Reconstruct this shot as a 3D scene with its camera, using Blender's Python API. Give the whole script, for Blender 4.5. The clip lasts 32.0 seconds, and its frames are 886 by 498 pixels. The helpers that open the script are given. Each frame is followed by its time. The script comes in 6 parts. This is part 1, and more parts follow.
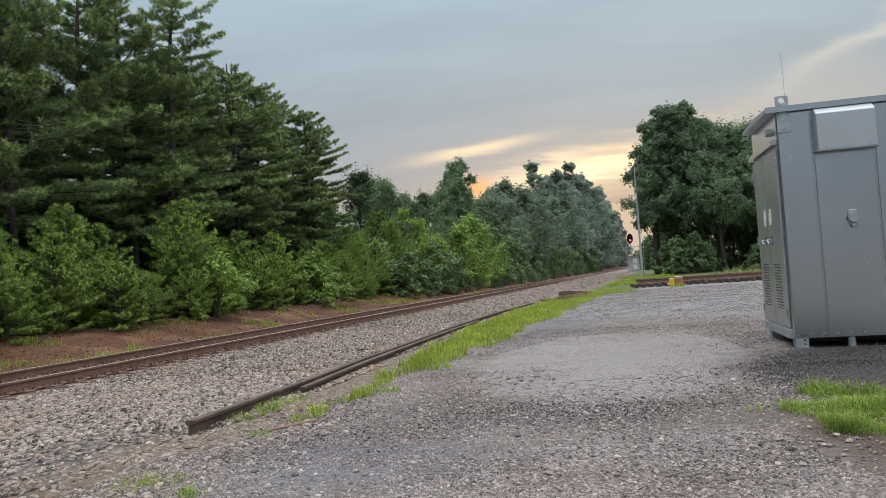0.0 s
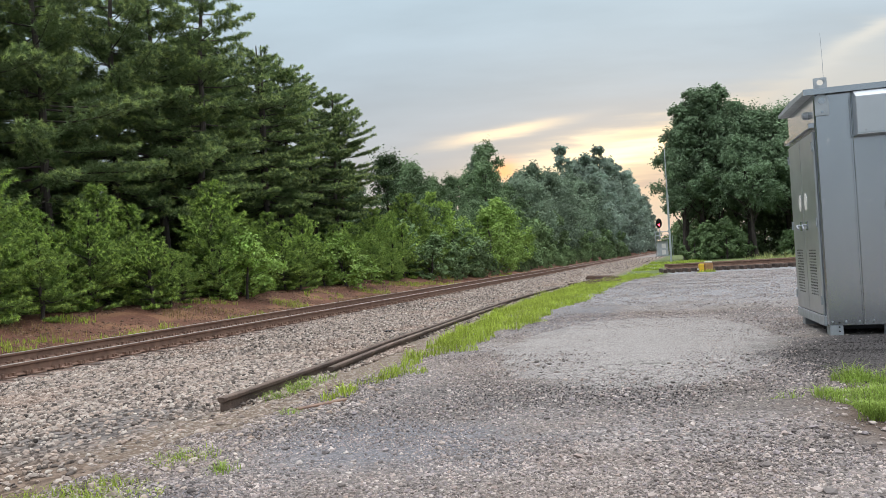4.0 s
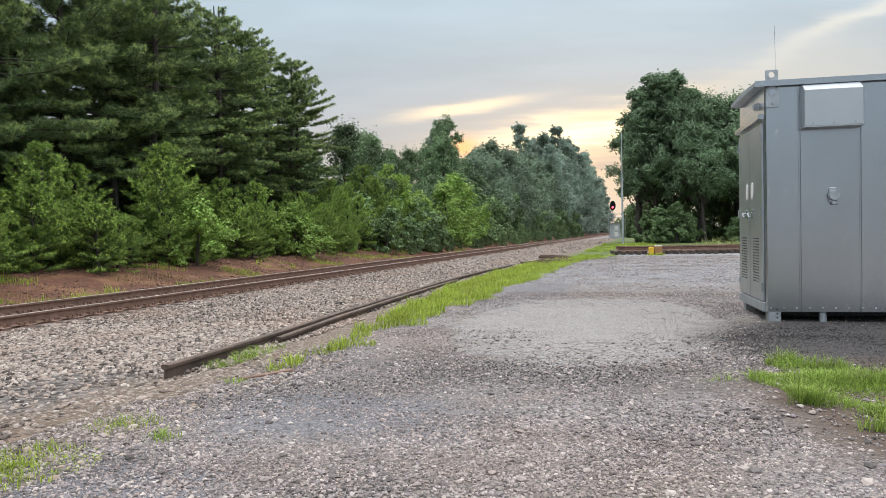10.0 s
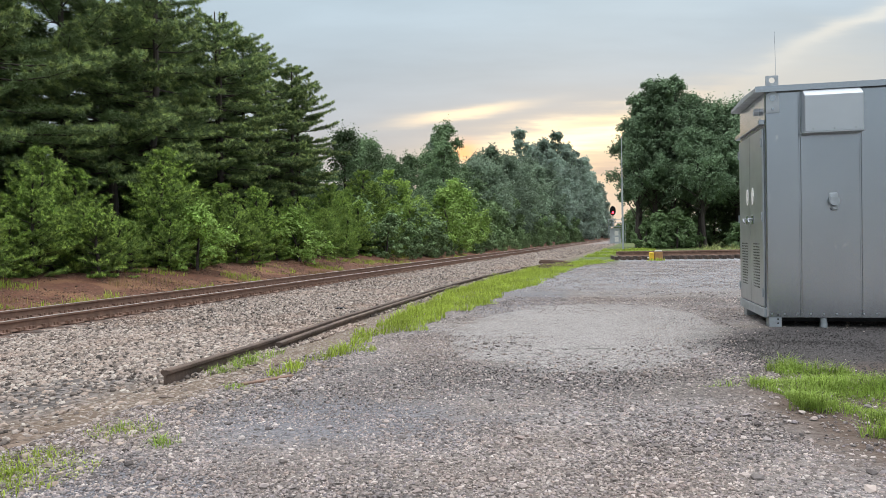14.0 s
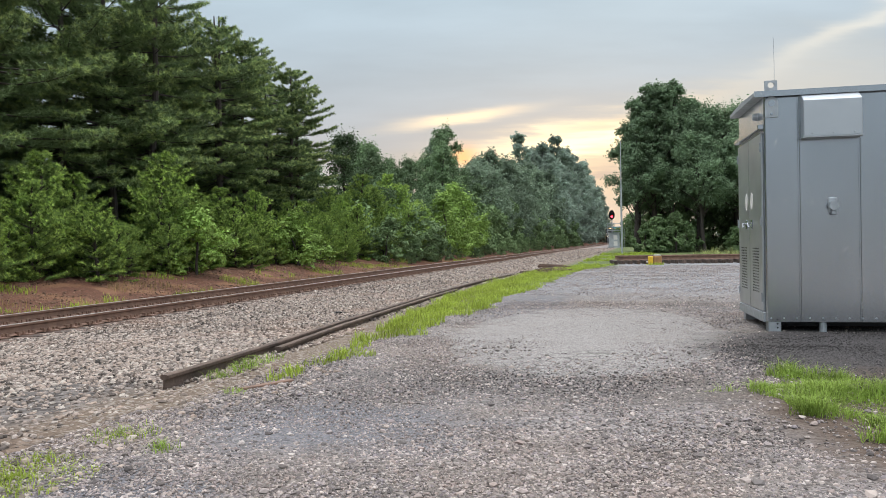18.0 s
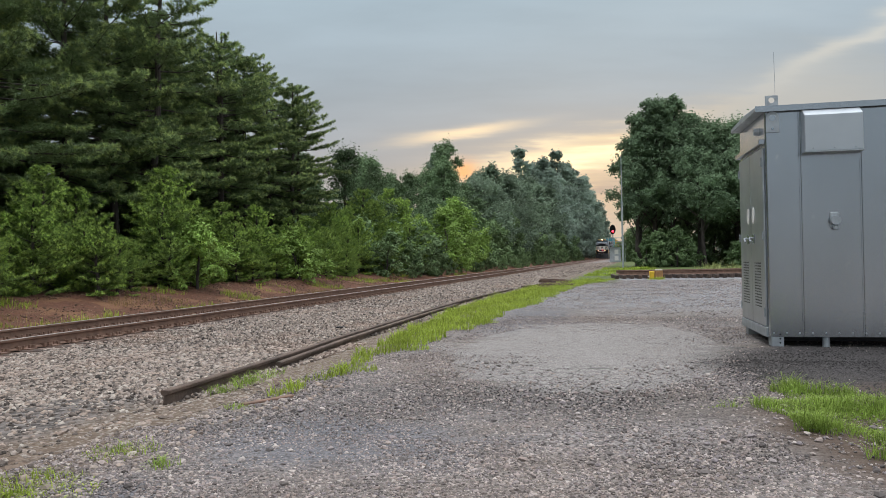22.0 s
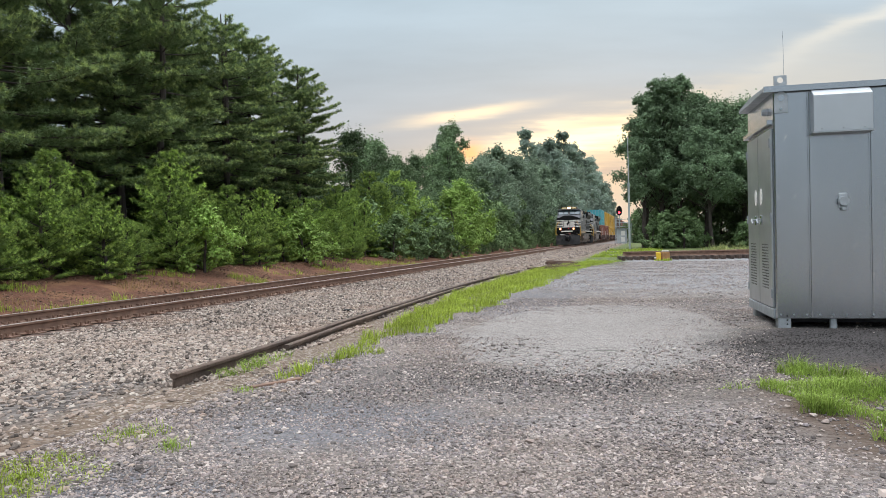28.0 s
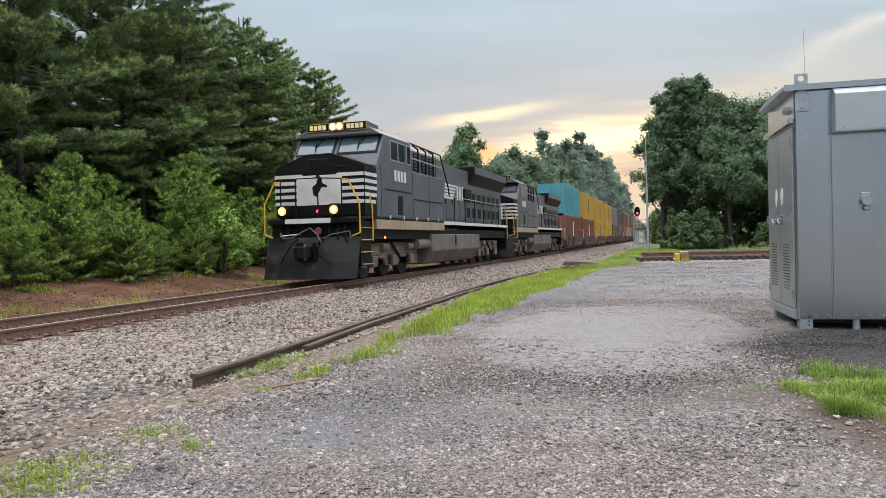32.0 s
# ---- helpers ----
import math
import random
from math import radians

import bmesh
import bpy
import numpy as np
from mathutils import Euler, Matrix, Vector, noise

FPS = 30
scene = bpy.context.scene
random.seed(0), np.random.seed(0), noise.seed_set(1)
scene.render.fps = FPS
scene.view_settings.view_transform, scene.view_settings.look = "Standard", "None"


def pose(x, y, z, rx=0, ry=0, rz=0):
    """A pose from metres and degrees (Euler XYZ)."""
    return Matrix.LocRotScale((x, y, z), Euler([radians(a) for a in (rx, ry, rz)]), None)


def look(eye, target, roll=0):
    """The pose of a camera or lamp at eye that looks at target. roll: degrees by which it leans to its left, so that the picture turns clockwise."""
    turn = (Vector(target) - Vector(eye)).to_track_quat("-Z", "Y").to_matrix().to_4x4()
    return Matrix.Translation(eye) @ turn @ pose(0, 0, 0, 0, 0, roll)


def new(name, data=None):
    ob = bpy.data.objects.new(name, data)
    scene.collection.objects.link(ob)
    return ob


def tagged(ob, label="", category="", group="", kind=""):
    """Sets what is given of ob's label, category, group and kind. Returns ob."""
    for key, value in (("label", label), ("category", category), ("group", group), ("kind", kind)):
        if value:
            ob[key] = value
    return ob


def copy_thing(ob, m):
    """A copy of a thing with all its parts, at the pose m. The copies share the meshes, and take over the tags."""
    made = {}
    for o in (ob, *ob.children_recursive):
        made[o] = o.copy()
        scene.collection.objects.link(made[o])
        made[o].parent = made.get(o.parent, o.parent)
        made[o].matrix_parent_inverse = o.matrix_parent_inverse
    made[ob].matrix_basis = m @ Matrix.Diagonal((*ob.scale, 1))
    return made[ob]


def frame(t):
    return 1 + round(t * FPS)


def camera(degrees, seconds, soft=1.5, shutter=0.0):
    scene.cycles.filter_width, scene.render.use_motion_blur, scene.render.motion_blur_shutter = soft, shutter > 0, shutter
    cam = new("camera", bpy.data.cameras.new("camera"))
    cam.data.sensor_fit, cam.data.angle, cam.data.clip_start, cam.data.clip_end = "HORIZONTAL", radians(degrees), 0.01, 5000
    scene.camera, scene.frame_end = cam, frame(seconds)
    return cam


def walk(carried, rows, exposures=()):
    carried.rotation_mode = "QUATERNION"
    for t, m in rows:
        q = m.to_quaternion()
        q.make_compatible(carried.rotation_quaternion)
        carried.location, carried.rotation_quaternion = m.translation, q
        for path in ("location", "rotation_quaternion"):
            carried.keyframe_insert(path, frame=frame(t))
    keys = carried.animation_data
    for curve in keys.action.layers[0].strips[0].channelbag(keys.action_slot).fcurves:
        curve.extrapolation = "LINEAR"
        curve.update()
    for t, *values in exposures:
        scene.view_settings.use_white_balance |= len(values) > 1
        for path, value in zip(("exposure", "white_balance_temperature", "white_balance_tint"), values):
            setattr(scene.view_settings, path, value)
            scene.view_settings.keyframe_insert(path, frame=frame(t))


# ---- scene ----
cam = camera(62.04, 32.0, soft=0.5)
EYE_ROWS = [
    (0, -0.000, 0.000, 1.151, 92.12, 3.92, 1.39),
    (0.5, -0.013, 0.007, 1.149, 92.16, 3.86, 1.39),
    (1, -0.030, 0.017, 1.150, 92.06, 3.91, 1.45),
    (1.5, -0.047, 0.024, 1.150, 91.93, 3.89, 1.66),
    (2, -0.054, 0.026, 1.149, 91.94, 3.75, 2.34),
    (2.5, -0.051, 0.025, 1.149, 92.00, 3.72, 3.06),
    (3, -0.046, 0.022, 1.148, 92.04, 3.71, 3.58),
    (3.5, -0.040, 0.013, 1.145, 91.74, 3.60, 3.79),
    (5.5, -0.002, 0.002, 1.138, 87.59, 1.34, 0.93),
    (6, -0.003, 0.002, 1.137, 86.87, 1.10, 0.53),
    (6.5, -0.003, 0.002, 1.139, 86.67, 1.08, 0.26),
    (7, -0.003, 0.003, 1.143, 86.80, 1.09, 0.08),
    (7.5, -0.004, 0.002, 1.145, 87.20, 1.14, 0.01),
    (8, -0.001, -0.001, 1.146, 87.59, 1.13, 0.03),
    (8.5, 0.001, -0.003, 1.148, 88.02, 1.15, 0.01),
    (9, 0.001, -0.001, 1.149, 88.29, 1.11, -0.01),
    (9.5, 0.001, -0.002, 1.148, 88.56, 1.12, -0.01),
    (10, -0.000, -0.004, 1.147, 88.81, 1.13, -0.02),
    (10.5, -0.000, -0.003, 1.149, 88.81, 1.13, -0.02),
    (11, 0.002, -0.002, 1.148, 88.82, 1.11, -0.02),
    (11.5, 0.001, -0.004, 1.147, 88.87, 1.11, -0.01),
    (12, -0.001, -0.005, 1.149, 88.93, 1.10, -0.01),
    (12.5, -0.002, -0.003, 1.150, 89.13, 1.09, -0.01),
    (13, -0.000, -0.001, 1.149, 89.20, 1.09, -0.02),
    (13.5, 0.001, 0.001, 1.148, 89.24, 1.06, -0.03),
    (14, -0.002, 0.004, 1.149, 89.21, 1.10, -0.01),
    (14.5, -0.010, 0.007, 1.151, 89.20, 1.07, -0.05),
    (16.5, -0.011, 0.005, 1.153, 89.33, 1.07, -0.04),
    (17, -0.013, 0.009, 1.151, 89.46, 1.08, -0.04),
    (17.5, -0.013, 0.006, 1.152, 89.45, 1.05, -0.06),
    (18, -0.009, 0.002, 1.154, 89.52, 1.08, -0.09),
    (18.5, -0.007, 0.002, 1.156, 89.92, 1.10, -0.07),
    (19, -0.009, 0.006, 1.158, 90.37, 1.10, -0.07),
    (19.5, -0.011, 0.006, 1.158, 90.61, 1.07, -0.08),
    (20, -0.012, 0.005, 1.157, 90.64, 1.10, -0.06),
    (20.5, -0.013, 0.006, 1.156, 90.64, 1.07, -0.05),
    (21, -0.015, 0.007, 1.157, 90.65, 1.07, -0.07),
    (21.5, -0.015, 0.010, 1.157, 90.63, 1.08, -0.02),
    (22, -0.016, 0.014, 1.156, 90.65, 1.08, -0.02),
    (22.5, -0.021, 0.016, 1.154, 90.65, 1.10, -0.03),
    (23, -0.026, 0.015, 1.152, 90.69, 1.10, -0.03),
    (23.5, -0.025, 0.014, 1.151, 90.64, 1.15, -0.03),
    (24, -0.021, 0.015, 1.151, 90.38, 1.24, 0.02),
    (24.5, -0.019, 0.015, 1.149, 89.92, 1.32, 0.03),
    (25, -0.019, 0.015, 1.150, 89.52, 1.35, 0.02),
    (25.5, -0.019, 0.013, 1.158, 89.27, 1.32, 0.09),
    (27.5, -0.018, 0.009, 1.164, 89.26, 1.32, 0.33),
    (28, -0.018, 0.012, 1.165, 89.26, 1.31, 0.46),
    (28.5, -0.017, 0.011, 1.166, 89.30, 1.35, 0.53),
    (29, -0.016, 0.007, 1.166, 89.33, 1.31, 0.65),
    (29.5, -0.016, 0.004, 1.166, 89.33, 1.31, 0.72),
    (30, -0.016, 0.004, 1.167, 89.33, 1.32, 0.78),
    (30.5, -0.017, 0.006, 1.166, 89.34, 1.32, 0.78),
    (31, -0.017, 0.008, 1.165, 89.36, 1.32, 0.98),
    (31.5, -0.018, 0.012, 1.162, 89.37, 1.39, 1.21),
    (32, -0.024, 0.015, 1.160, 89.40, 1.46, 1.78),
]
walk(cam, [(t, pose(x, y, z, rx, ry, rz)) for t, x, y, z, rx, ry, rz in EYE_ROWS],
     exposures=[(0, -0.24), (1.5, -0.18), (3, 0.0), (6, 0.2), (10, 0.17), (17, 0.12), (18.4, 0.1), (20, -0.16), (23, -0.24), (25, 0.06), (28, 0.12), (32, 0.1)])

# ---------------------------------------------------------------- plan
# The line runs straight. In its own frame x is across (towards the yard), y along, z up from the yard.
TRACK = pose(-9.74, 2.65, 0, 0, 0, -15.206)
RAIL_Z = 0.03


def on_track(x, y, z=0.0, turn=0.0):
    return TRACK @ pose(x, y, z, 0, 0, turn)


# ---------------------------------------------------------------- light
SUN_AZ, SUN_EL = radians(9.5), radians(7.0)
world = bpy.data.worlds.new("evening_sky")
scene.world = world
world.use_nodes = True
wt = world.node_tree
wt.nodes.clear()


def wnode(kind, **kw):
    n = wt.nodes.new(kind)
    for k, v in kw.items():
        if k == "operation":
            n.operation = v
        elif k == "blend":
            n.data_type, n.blend_type = "RGBA", v
    return n


def wmath(op, a, b=None, c=None):
    n = wnode("ShaderNodeMath", operation=op)
    for i, v in enumerate((a, b, c)):
        if v is None:
            continue
        if isinstance(v, (int, float)):
            n.inputs[i].default_value = v
        else:
            wt.links.new(v, n.inputs[i])
    return n.outputs[0]


def wmix(fac, a, b, blend="MIX"):
    n = wnode("ShaderNodeMix", blend=blend)
    for sock, v in ((n.inputs[0], fac), (n.inputs[6], a), (n.inputs[7], b)):
        if isinstance(v, (int, float)):
            sock.default_value = v
        elif isinstance(v, tuple):
            sock.default_value = (*v, 1)
        else:
            wt.links.new(v, sock)
    return n.outputs[2]


sky_dir = wnode("ShaderNodeTexCoord").outputs["Generated"]
sep = wnode("ShaderNodeSeparateXYZ")
wt.links.new(sky_dir, sep.inputs[0])
elev = wmath("ARCSINE", sep.outputs[2])
azim = wmath("ARCTAN2", sep.outputs[0], sep.outputs[1])
# cloud sheet seen in perspective
lift = wmath("ADD", wmath("MAXIMUM", sep.outputs[2], 0.0), 0.12)
sheet = wnode("ShaderNodeCombineXYZ")
wt.links.new(wmath("DIVIDE", sep.outputs[0], lift), sheet.inputs[0])
wt.links.new(wmath("MULTIPLY", wmath("DIVIDE", sep.outputs[1], lift), 2.2), sheet.inputs[1])
cloud = wnode("ShaderNodeTexNoise")
cloud.inputs["Scale"].default_value, cloud.inputs["Detail"].default_value, cloud.inputs["Roughness"].default_value = 0.9, 6, 0.55
wt.links.new(sheet.outputs[0], cloud.inputs["Vector"])
nz = cloud.outputs["Fac"]
fine = wnode("ShaderNodeTexNoise")
fine.inputs["Scale"].default_value, fine.inputs["Detail"].default_value = 2.6, 6
wt.links.new(sheet.outputs[0], fine.inputs["Vector"])
fz = fine.outputs["Fac"]
base = wnode("ShaderNodeValToRGB")
cr = base.color_ramp
for pos, col in ((0.0, (0.36, 0.40, 0.46)), (0.06, (0.40, 0.44, 0.50)), (0.13, (0.44, 0.50, 0.57)), (0.22, (0.48, 0.57, 0.645)),
                 (0.36, (0.525, 0.66, 0.755)), (0.6, (1.10, 1.21, 1.33))):
    e = cr.elements.new(pos)
    e.color = (*col, 1)
cr.elements.remove(cr.elements[0])
last = cr.elements[-1]
last.position, last.color = 1.0, (3.0, 3.1, 3.3, 1)
wt.links.new(elev, base.inputs[0])
soft_cloud = wmath("ADD", 0.78, wmath("MULTIPLY", nz, 0.44))
col = wmix(1.0, base.outputs[0], soft_cloud, "MULTIPLY")


def streak(az0, el0, slope, thick, wide, rough=0.012):
    """A lit streak of cloud: bright along a slanted line, torn by noise."""
    da = wmath("SUBTRACT", azim, az0)
    line = wmath("MULTIPLY_ADD", da, slope, el0)
    torn = wmath("MULTIPLY", wmath("SUBTRACT", fz, 0.5), rough * 4)
    d = wmath("DIVIDE", wmath("ADD", wmath("SUBTRACT", elev, line), torn), thick)
    g = wmath("MULTIPLY", wmath("EXPONENT", wmath("MULTIPLY", wmath("MULTIPLY", d, d), -1.0)),
              wmath("EXPONENT", wmath("MULTIPLY", wmath("POWER", wmath("ABSOLUTE", wmath("DIVIDE", da, wide)), 2.0), -1.0)))
    return g


for args, colour, amount in (
        ((0.17, 0.03, 0.0, 0.150, 0.60, 0.004), (0.61, 0.545, 0.49), 0.9),
        ((0.17, 0.095, 0.05, 0.055, 0.17, 0.006), (0.98, 0.72, 0.46), 0.70),
        ((0.185, 0.132, 0.12, 0.020, 0.12, 0.016), (1.85, 1.48, 0.92), 0.95),
        ((0.03, 0.167, 0.12, 0.0060, 0.075, 0.0045), (1.35, 1.06, 0.70), 0.95),
        ((0.24, 0.155, 0.20, 0.010, 0.12, 0.010), (0.95, 0.75, 0.52), 0.7),
        ((0.52, 0.245, 0.42, 0.013, 0.10, 0.014), (1.05, 0.97, 0.82), 0.5),
        ((0.45, 0.17, 0.10, 0.050, 0.16, 0.02), (0.85, 0.78, 0.64), 0.4),
        ((0.50, 0.36, 0.25, 0.060, 0.25, 0.03), (0.66, 0.76, 0.82), 0.5),
        ((0.03, 0.116, 0.0, 0.014, 0.020, 0.004), (1.4, 0.66, 0.24), 0.85),
        ((0.21, 0.085, 0.10, 0.008, 0.06, 0.008), (0.50, 0.40, 0.38), 0.6)):
    col = wmix(wmath("MULTIPLY", streak(*args), amount), col, colour)
nishita = wnode("ShaderNodeTexSky")
nishita.sky_type, nishita.sun_disc = "NISHITA", False
nishita.sun_elevation, nishita.sun_rotation = SUN_EL, SUN_AZ
clear = wnode("ShaderNodeBackground")
wt.links.new(nishita.outputs[0], clear.inputs[0])
clear.inputs[1].default_value = 0.05
cloudy = wnode("ShaderNodeBackground")
wt.links.new(col, cloudy.inputs[0])
cloudy.inputs[1].default_value = 1.0
add = wnode("ShaderNodeMixShader")
add.inputs[0].default_value = 0.94
wt.links.new(clear.outputs[0], add.inputs[1])
wt.links.new(cloudy.outputs[0], add.inputs[2])
out = wnode("ShaderNodeOutputWorld")
wt.links.new(add.outputs[0], out.inputs[0])

sun = new("sun", bpy.data.lights.new("sun", "SUN"))
sun.data.energy, sun.data.angle, sun.data.color = 0.6, radians(14), (1.0, 0.86, 0.70)
sun.matrix_world = look((0, 0, 50), Vector((0, 0, 50)) - Vector((math.sin(SUN_AZ) * 0.8, math.cos(SUN_AZ) * 0.8, 0.62)))

# ---------------------------------------------------------------- materials


def material(name, colour, rough=0.7, metal=0.0, vary=0.25, scale=6.0, bump=0.0, bump_scale=40.0, tone=None, island=0.0,
             per_object=0.0, stain=0.0, stain_colour=(0.1, 0.07, 0.05), stain_scale=1.5, emit=0.0, alpha=1.0, stretch=None, spec=0.5, two_sided=0.0, palette=None, rough_vary=0.0, stain_from=0.52, stain_to=0.72):
    m = bpy.data.materials.new(name)
    m.use_nodes = True
    nt = m.node_tree
    bsdf = nt.nodes["Principled BSDF"]
    tc = nt.nodes.new("ShaderNodeTexCoord")
    vec = tc.outputs["Object"]
    if stretch:
        mp = nt.nodes.new("ShaderNodeMapping")
        mp.inputs["Scale"].default_value = stretch
        nt.links.new(vec, mp.inputs[0])
        vec = mp.outputs[0]

    def noise_tex(s, detail=5):
        n = nt.nodes.new("ShaderNodeTexNoise")
        n.inputs["Scale"].default_value, n.inputs["Detail"].default_value = s, detail
        nt.links.new(vec, n.inputs["Vector"])
        return n.outputs["Fac"]

    def mix(fac, a, b, blend="MIX"):
        n = nt.nodes.new("ShaderNodeMix")
        n.data_type, n.blend_type = "RGBA", blend
        for sock, v in ((n.inputs[0], fac), (n.inputs[6], a), (n.inputs[7], b)):
            if isinstance(v, (int, float)):
                sock.default_value = v
            elif isinstance(v, tuple):
                sock.default_value = (*v[:3], 1)
            else:
                nt.links.new(v, sock)
        return n.outputs[2]

    def ramp(sock, lo, hi):
        n = nt.nodes.new("ShaderNodeMapRange")
        n.inputs[1].default_value, n.inputs[2].default_value = lo, hi
        nt.links.new(sock, n.inputs[0])
        return n.outputs[0]

    dark = tuple(c * (1 - vary) for c in colour)
    light = tone or tuple(min(1, c * (1 + vary)) for c in colour)
    col = mix(ramp(noise_tex(scale), 0.3, 0.7), dark, light)
    if palette:
        gm = nt.nodes.new("ShaderNodeNewGeometry")
        rp = nt.nodes.new("ShaderNodeValToRGB")
        els = rp.color_ramp.elements
        els[0].position, els[1].position = 0.0, 1.0
        els[0].color, els[1].color = (*palette[0], 1), (*palette[-1], 1)
        for k, c in enumerate(palette[1:-1]):
            els.new((k + 1) / (len(palette) - 1)).color = (*c, 1)
        nt.links.new(gm.outputs["Random Per Island"], rp.inputs[0])
        grain = nt.nodes.new("ShaderNodeMapRange")
        grain.inputs[1].default_value, grain.inputs[2].default_value = 0.3, 0.7
        grain.inputs[3].default_value, grain.inputs[4].default_value = 1 - vary, 1 + vary
        nt.links.new(noise_tex(scale), grain.inputs[0])
        col = mix(1.0, rp.outputs[0], grain.outputs[0], "MULTIPLY")
    if island:
        gm = nt.nodes.new("ShaderNodeNewGeometry")
        n = nt.nodes.new("ShaderNodeMapRange")
        n.inputs[3].default_value, n.inputs[4].default_value = 1 - island, 1 + island
        nt.links.new(gm.outputs["Random Per Island"], n.inputs[0])
        col = mix(1.0, col, n.outputs[0], "MULTIPLY")
    if per_object:
        oi = nt.nodes.new("ShaderNodeObjectInfo")
        n = nt.nodes.new("ShaderNodeMapRange")
        n.inputs[3].default_value, n.inputs[4].default_value = 1 - per_object, 1 + per_object
        nt.links.new(oi.outputs["Random"], n.inputs[0])
        col = mix(1.0, col, n.outputs[0], "MULTIPLY")
    if stain:
        f = ramp(noise_tex(stain_scale, 8), stain_from, stain_to)
        mul = nt.nodes.new("ShaderNodeMath")
        mul.operation = "MULTIPLY"
        mul.inputs[1].default_value = stain
        nt.links.new(f, mul.inputs[0])
        col = mix(mul.outputs[0], col, stain_colour)
    nt.links.new(col, bsdf.inputs["Base Color"])
    bsdf.inputs["Roughness"].default_value, bsdf.inputs["Metallic"].default_value = rough, metal
    bsdf.inputs["Specular IOR Level"].default_value = spec
    if rough_vary:
        rv = nt.nodes.new("ShaderNodeMapRange")
        rv.inputs[1].default_value, rv.inputs[2].default_value = 0.35, 0.7
        rv.inputs[3].default_value, rv.inputs[4].default_value = rough, rough + rough_vary
        nt.links.new(noise_tex(stain_scale * 1.7, 7), rv.inputs[0])
        nt.links.new(rv.outputs[0], bsdf.inputs["Roughness"])
    if bump:
        b = nt.nodes.new("ShaderNodeBump")
        b.inputs["Strength"].default_value, b.inputs["Distance"].default_value = bump, 0.02
        nt.links.new(noise_tex(bump_scale, 6), b.inputs["Height"])
        nt.links.new(b.outputs[0], bsdf.inputs["Normal"])
    if emit:
        bsdf.inputs["Emission Color"].default_value = (*colour, 1)
        bsdf.inputs["Emission Strength"].default_value = emit
    if two_sided:
        tr = nt.nodes.new("ShaderNodeBsdfTranslucent")
        nt.links.new(col, tr.inputs[0])
        ms = nt.nodes.new("ShaderNodeMixShader")
        ms.inputs[0].default_value = two_sided
        nt.links.new(bsdf.outputs[0], ms.inputs[1])
        nt.links.new(tr.outputs[0], ms.inputs[2])
        nt.links.new(ms.outputs[0], nt.nodes["Material Output"].inputs[0])
    return m


M_RAIL = material("rusty_rail_steel", (0.200, 0.120, 0.085), 0.75, 0.15, 0.25, 8, 0.3, 60, stain=0.35, stain_colour=(0.05, 0.035, 0.03))
M_RAILTOP = material("worn_rail_head", (0.46, 0.41, 0.37), 0.45, 0.4, 0.15, 10, stretch=(12, 0.4, 1))
M_TIE = material("creosoted_timber", (0.085, 0.06, 0.048), 0.9, 0, 0.35, 6, 0.6, 50, per_object=0.3, stain=0.5, stain_colour=(0.16, 0.10, 0.07))
M_ROTTEN = material("rotten_timber", (0.085, 0.052, 0.036), 0.95, 0, 0.45, 5, 0.8, 30, per_object=0.35, stain=0.5, stain_colour=(0.17, 0.12, 0.085), stain_scale=4, stretch=(0.4, 2, 2))
M_BALLAST = material("ballast_stone", (0.306, 0.255, 0.219), 0.92, 0, 0.2, 9, 0.2, 40, palette=((0.046, 0.037, 0.031), (0.122, 0.098, 0.082), (0.214, 0.172, 0.144), (0.286, 0.233, 0.198), (0.342, 0.262, 0.206), (0.352, 0.295, 0.251), (0.459, 0.400, 0.339)), stain=0.45, stain_colour=(0.306, 0.190, 0.130), stain_scale=0.5)
M_GRAVEL = material("gravel_stone", (0.282, 0.252, 0.234), 0.92, 0, 0.25, 3, palette=((0.079, 0.066, 0.061), (0.148, 0.129, 0.120), (0.188, 0.163, 0.153), (0.233, 0.203, 0.205), (0.297, 0.234, 0.201), (0.312, 0.271, 0.256), (0.376, 0.312, 0.272), (0.475, 0.419, 0.382)), stain=0.25, stain_colour=(0.297, 0.214, 0.162), stain_scale=0.7)
M_STEEL = material("aluminium_sheet", (0.46, 0.49, 0.515), 0.2, 0.94, 0.05, 0.8, 0.02, 3, stretch=(2, 2, 1.0), stain=0.5, stain_colour=(0.72, 0.72, 0.70), stain_scale=5.5, stain_from=0.67, stain_to=0.75, rough_vary=0.06)
M_DOOR = material("worn_door_sheet", (0.52, 0.54, 0.56), 0.34, 0.85, 0.06, 3, 0.02, 14, stain=0.3, stain_colour=(0.38, 0.38, 0.38), stain_scale=2, rough_vary=0.08)
M_HOOD = material("satin_aluminium", (0.50, 0.53, 0.55), 0.42, 0.8, 0.03, 4)
M_STEEL2 = material("dull_galvanised_steel", (0.40, 0.43, 0.45), 0.5, 0.7, 0.15, 12)
# Near-black that paints shade under the case and inside its holes.
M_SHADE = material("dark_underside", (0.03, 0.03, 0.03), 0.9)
M_BLACK = material("black_paint", (0.005, 0.005, 0.006), 0.55, 0, 0.3, 3, stain=0.25, stain_colour=(0.03, 0.027, 0.025), stain_scale=1.2, spec=0.22)
M_GREY = material("weathered_dark_grey_paint", (0.108, 0.110, 0.121), 0.45, 0, 0.15, 1.2, 0.04, 12, stain=0.3, stain_colour=(0.10, 0.095, 0.092), stain_scale=0.9)
M_WHITE = material("white_stripe_paint", (0.72, 0.70, 0.66), 0.5, 0, 0.08, 2, stain=0.3, stain_colour=(0.4, 0.36, 0.32))
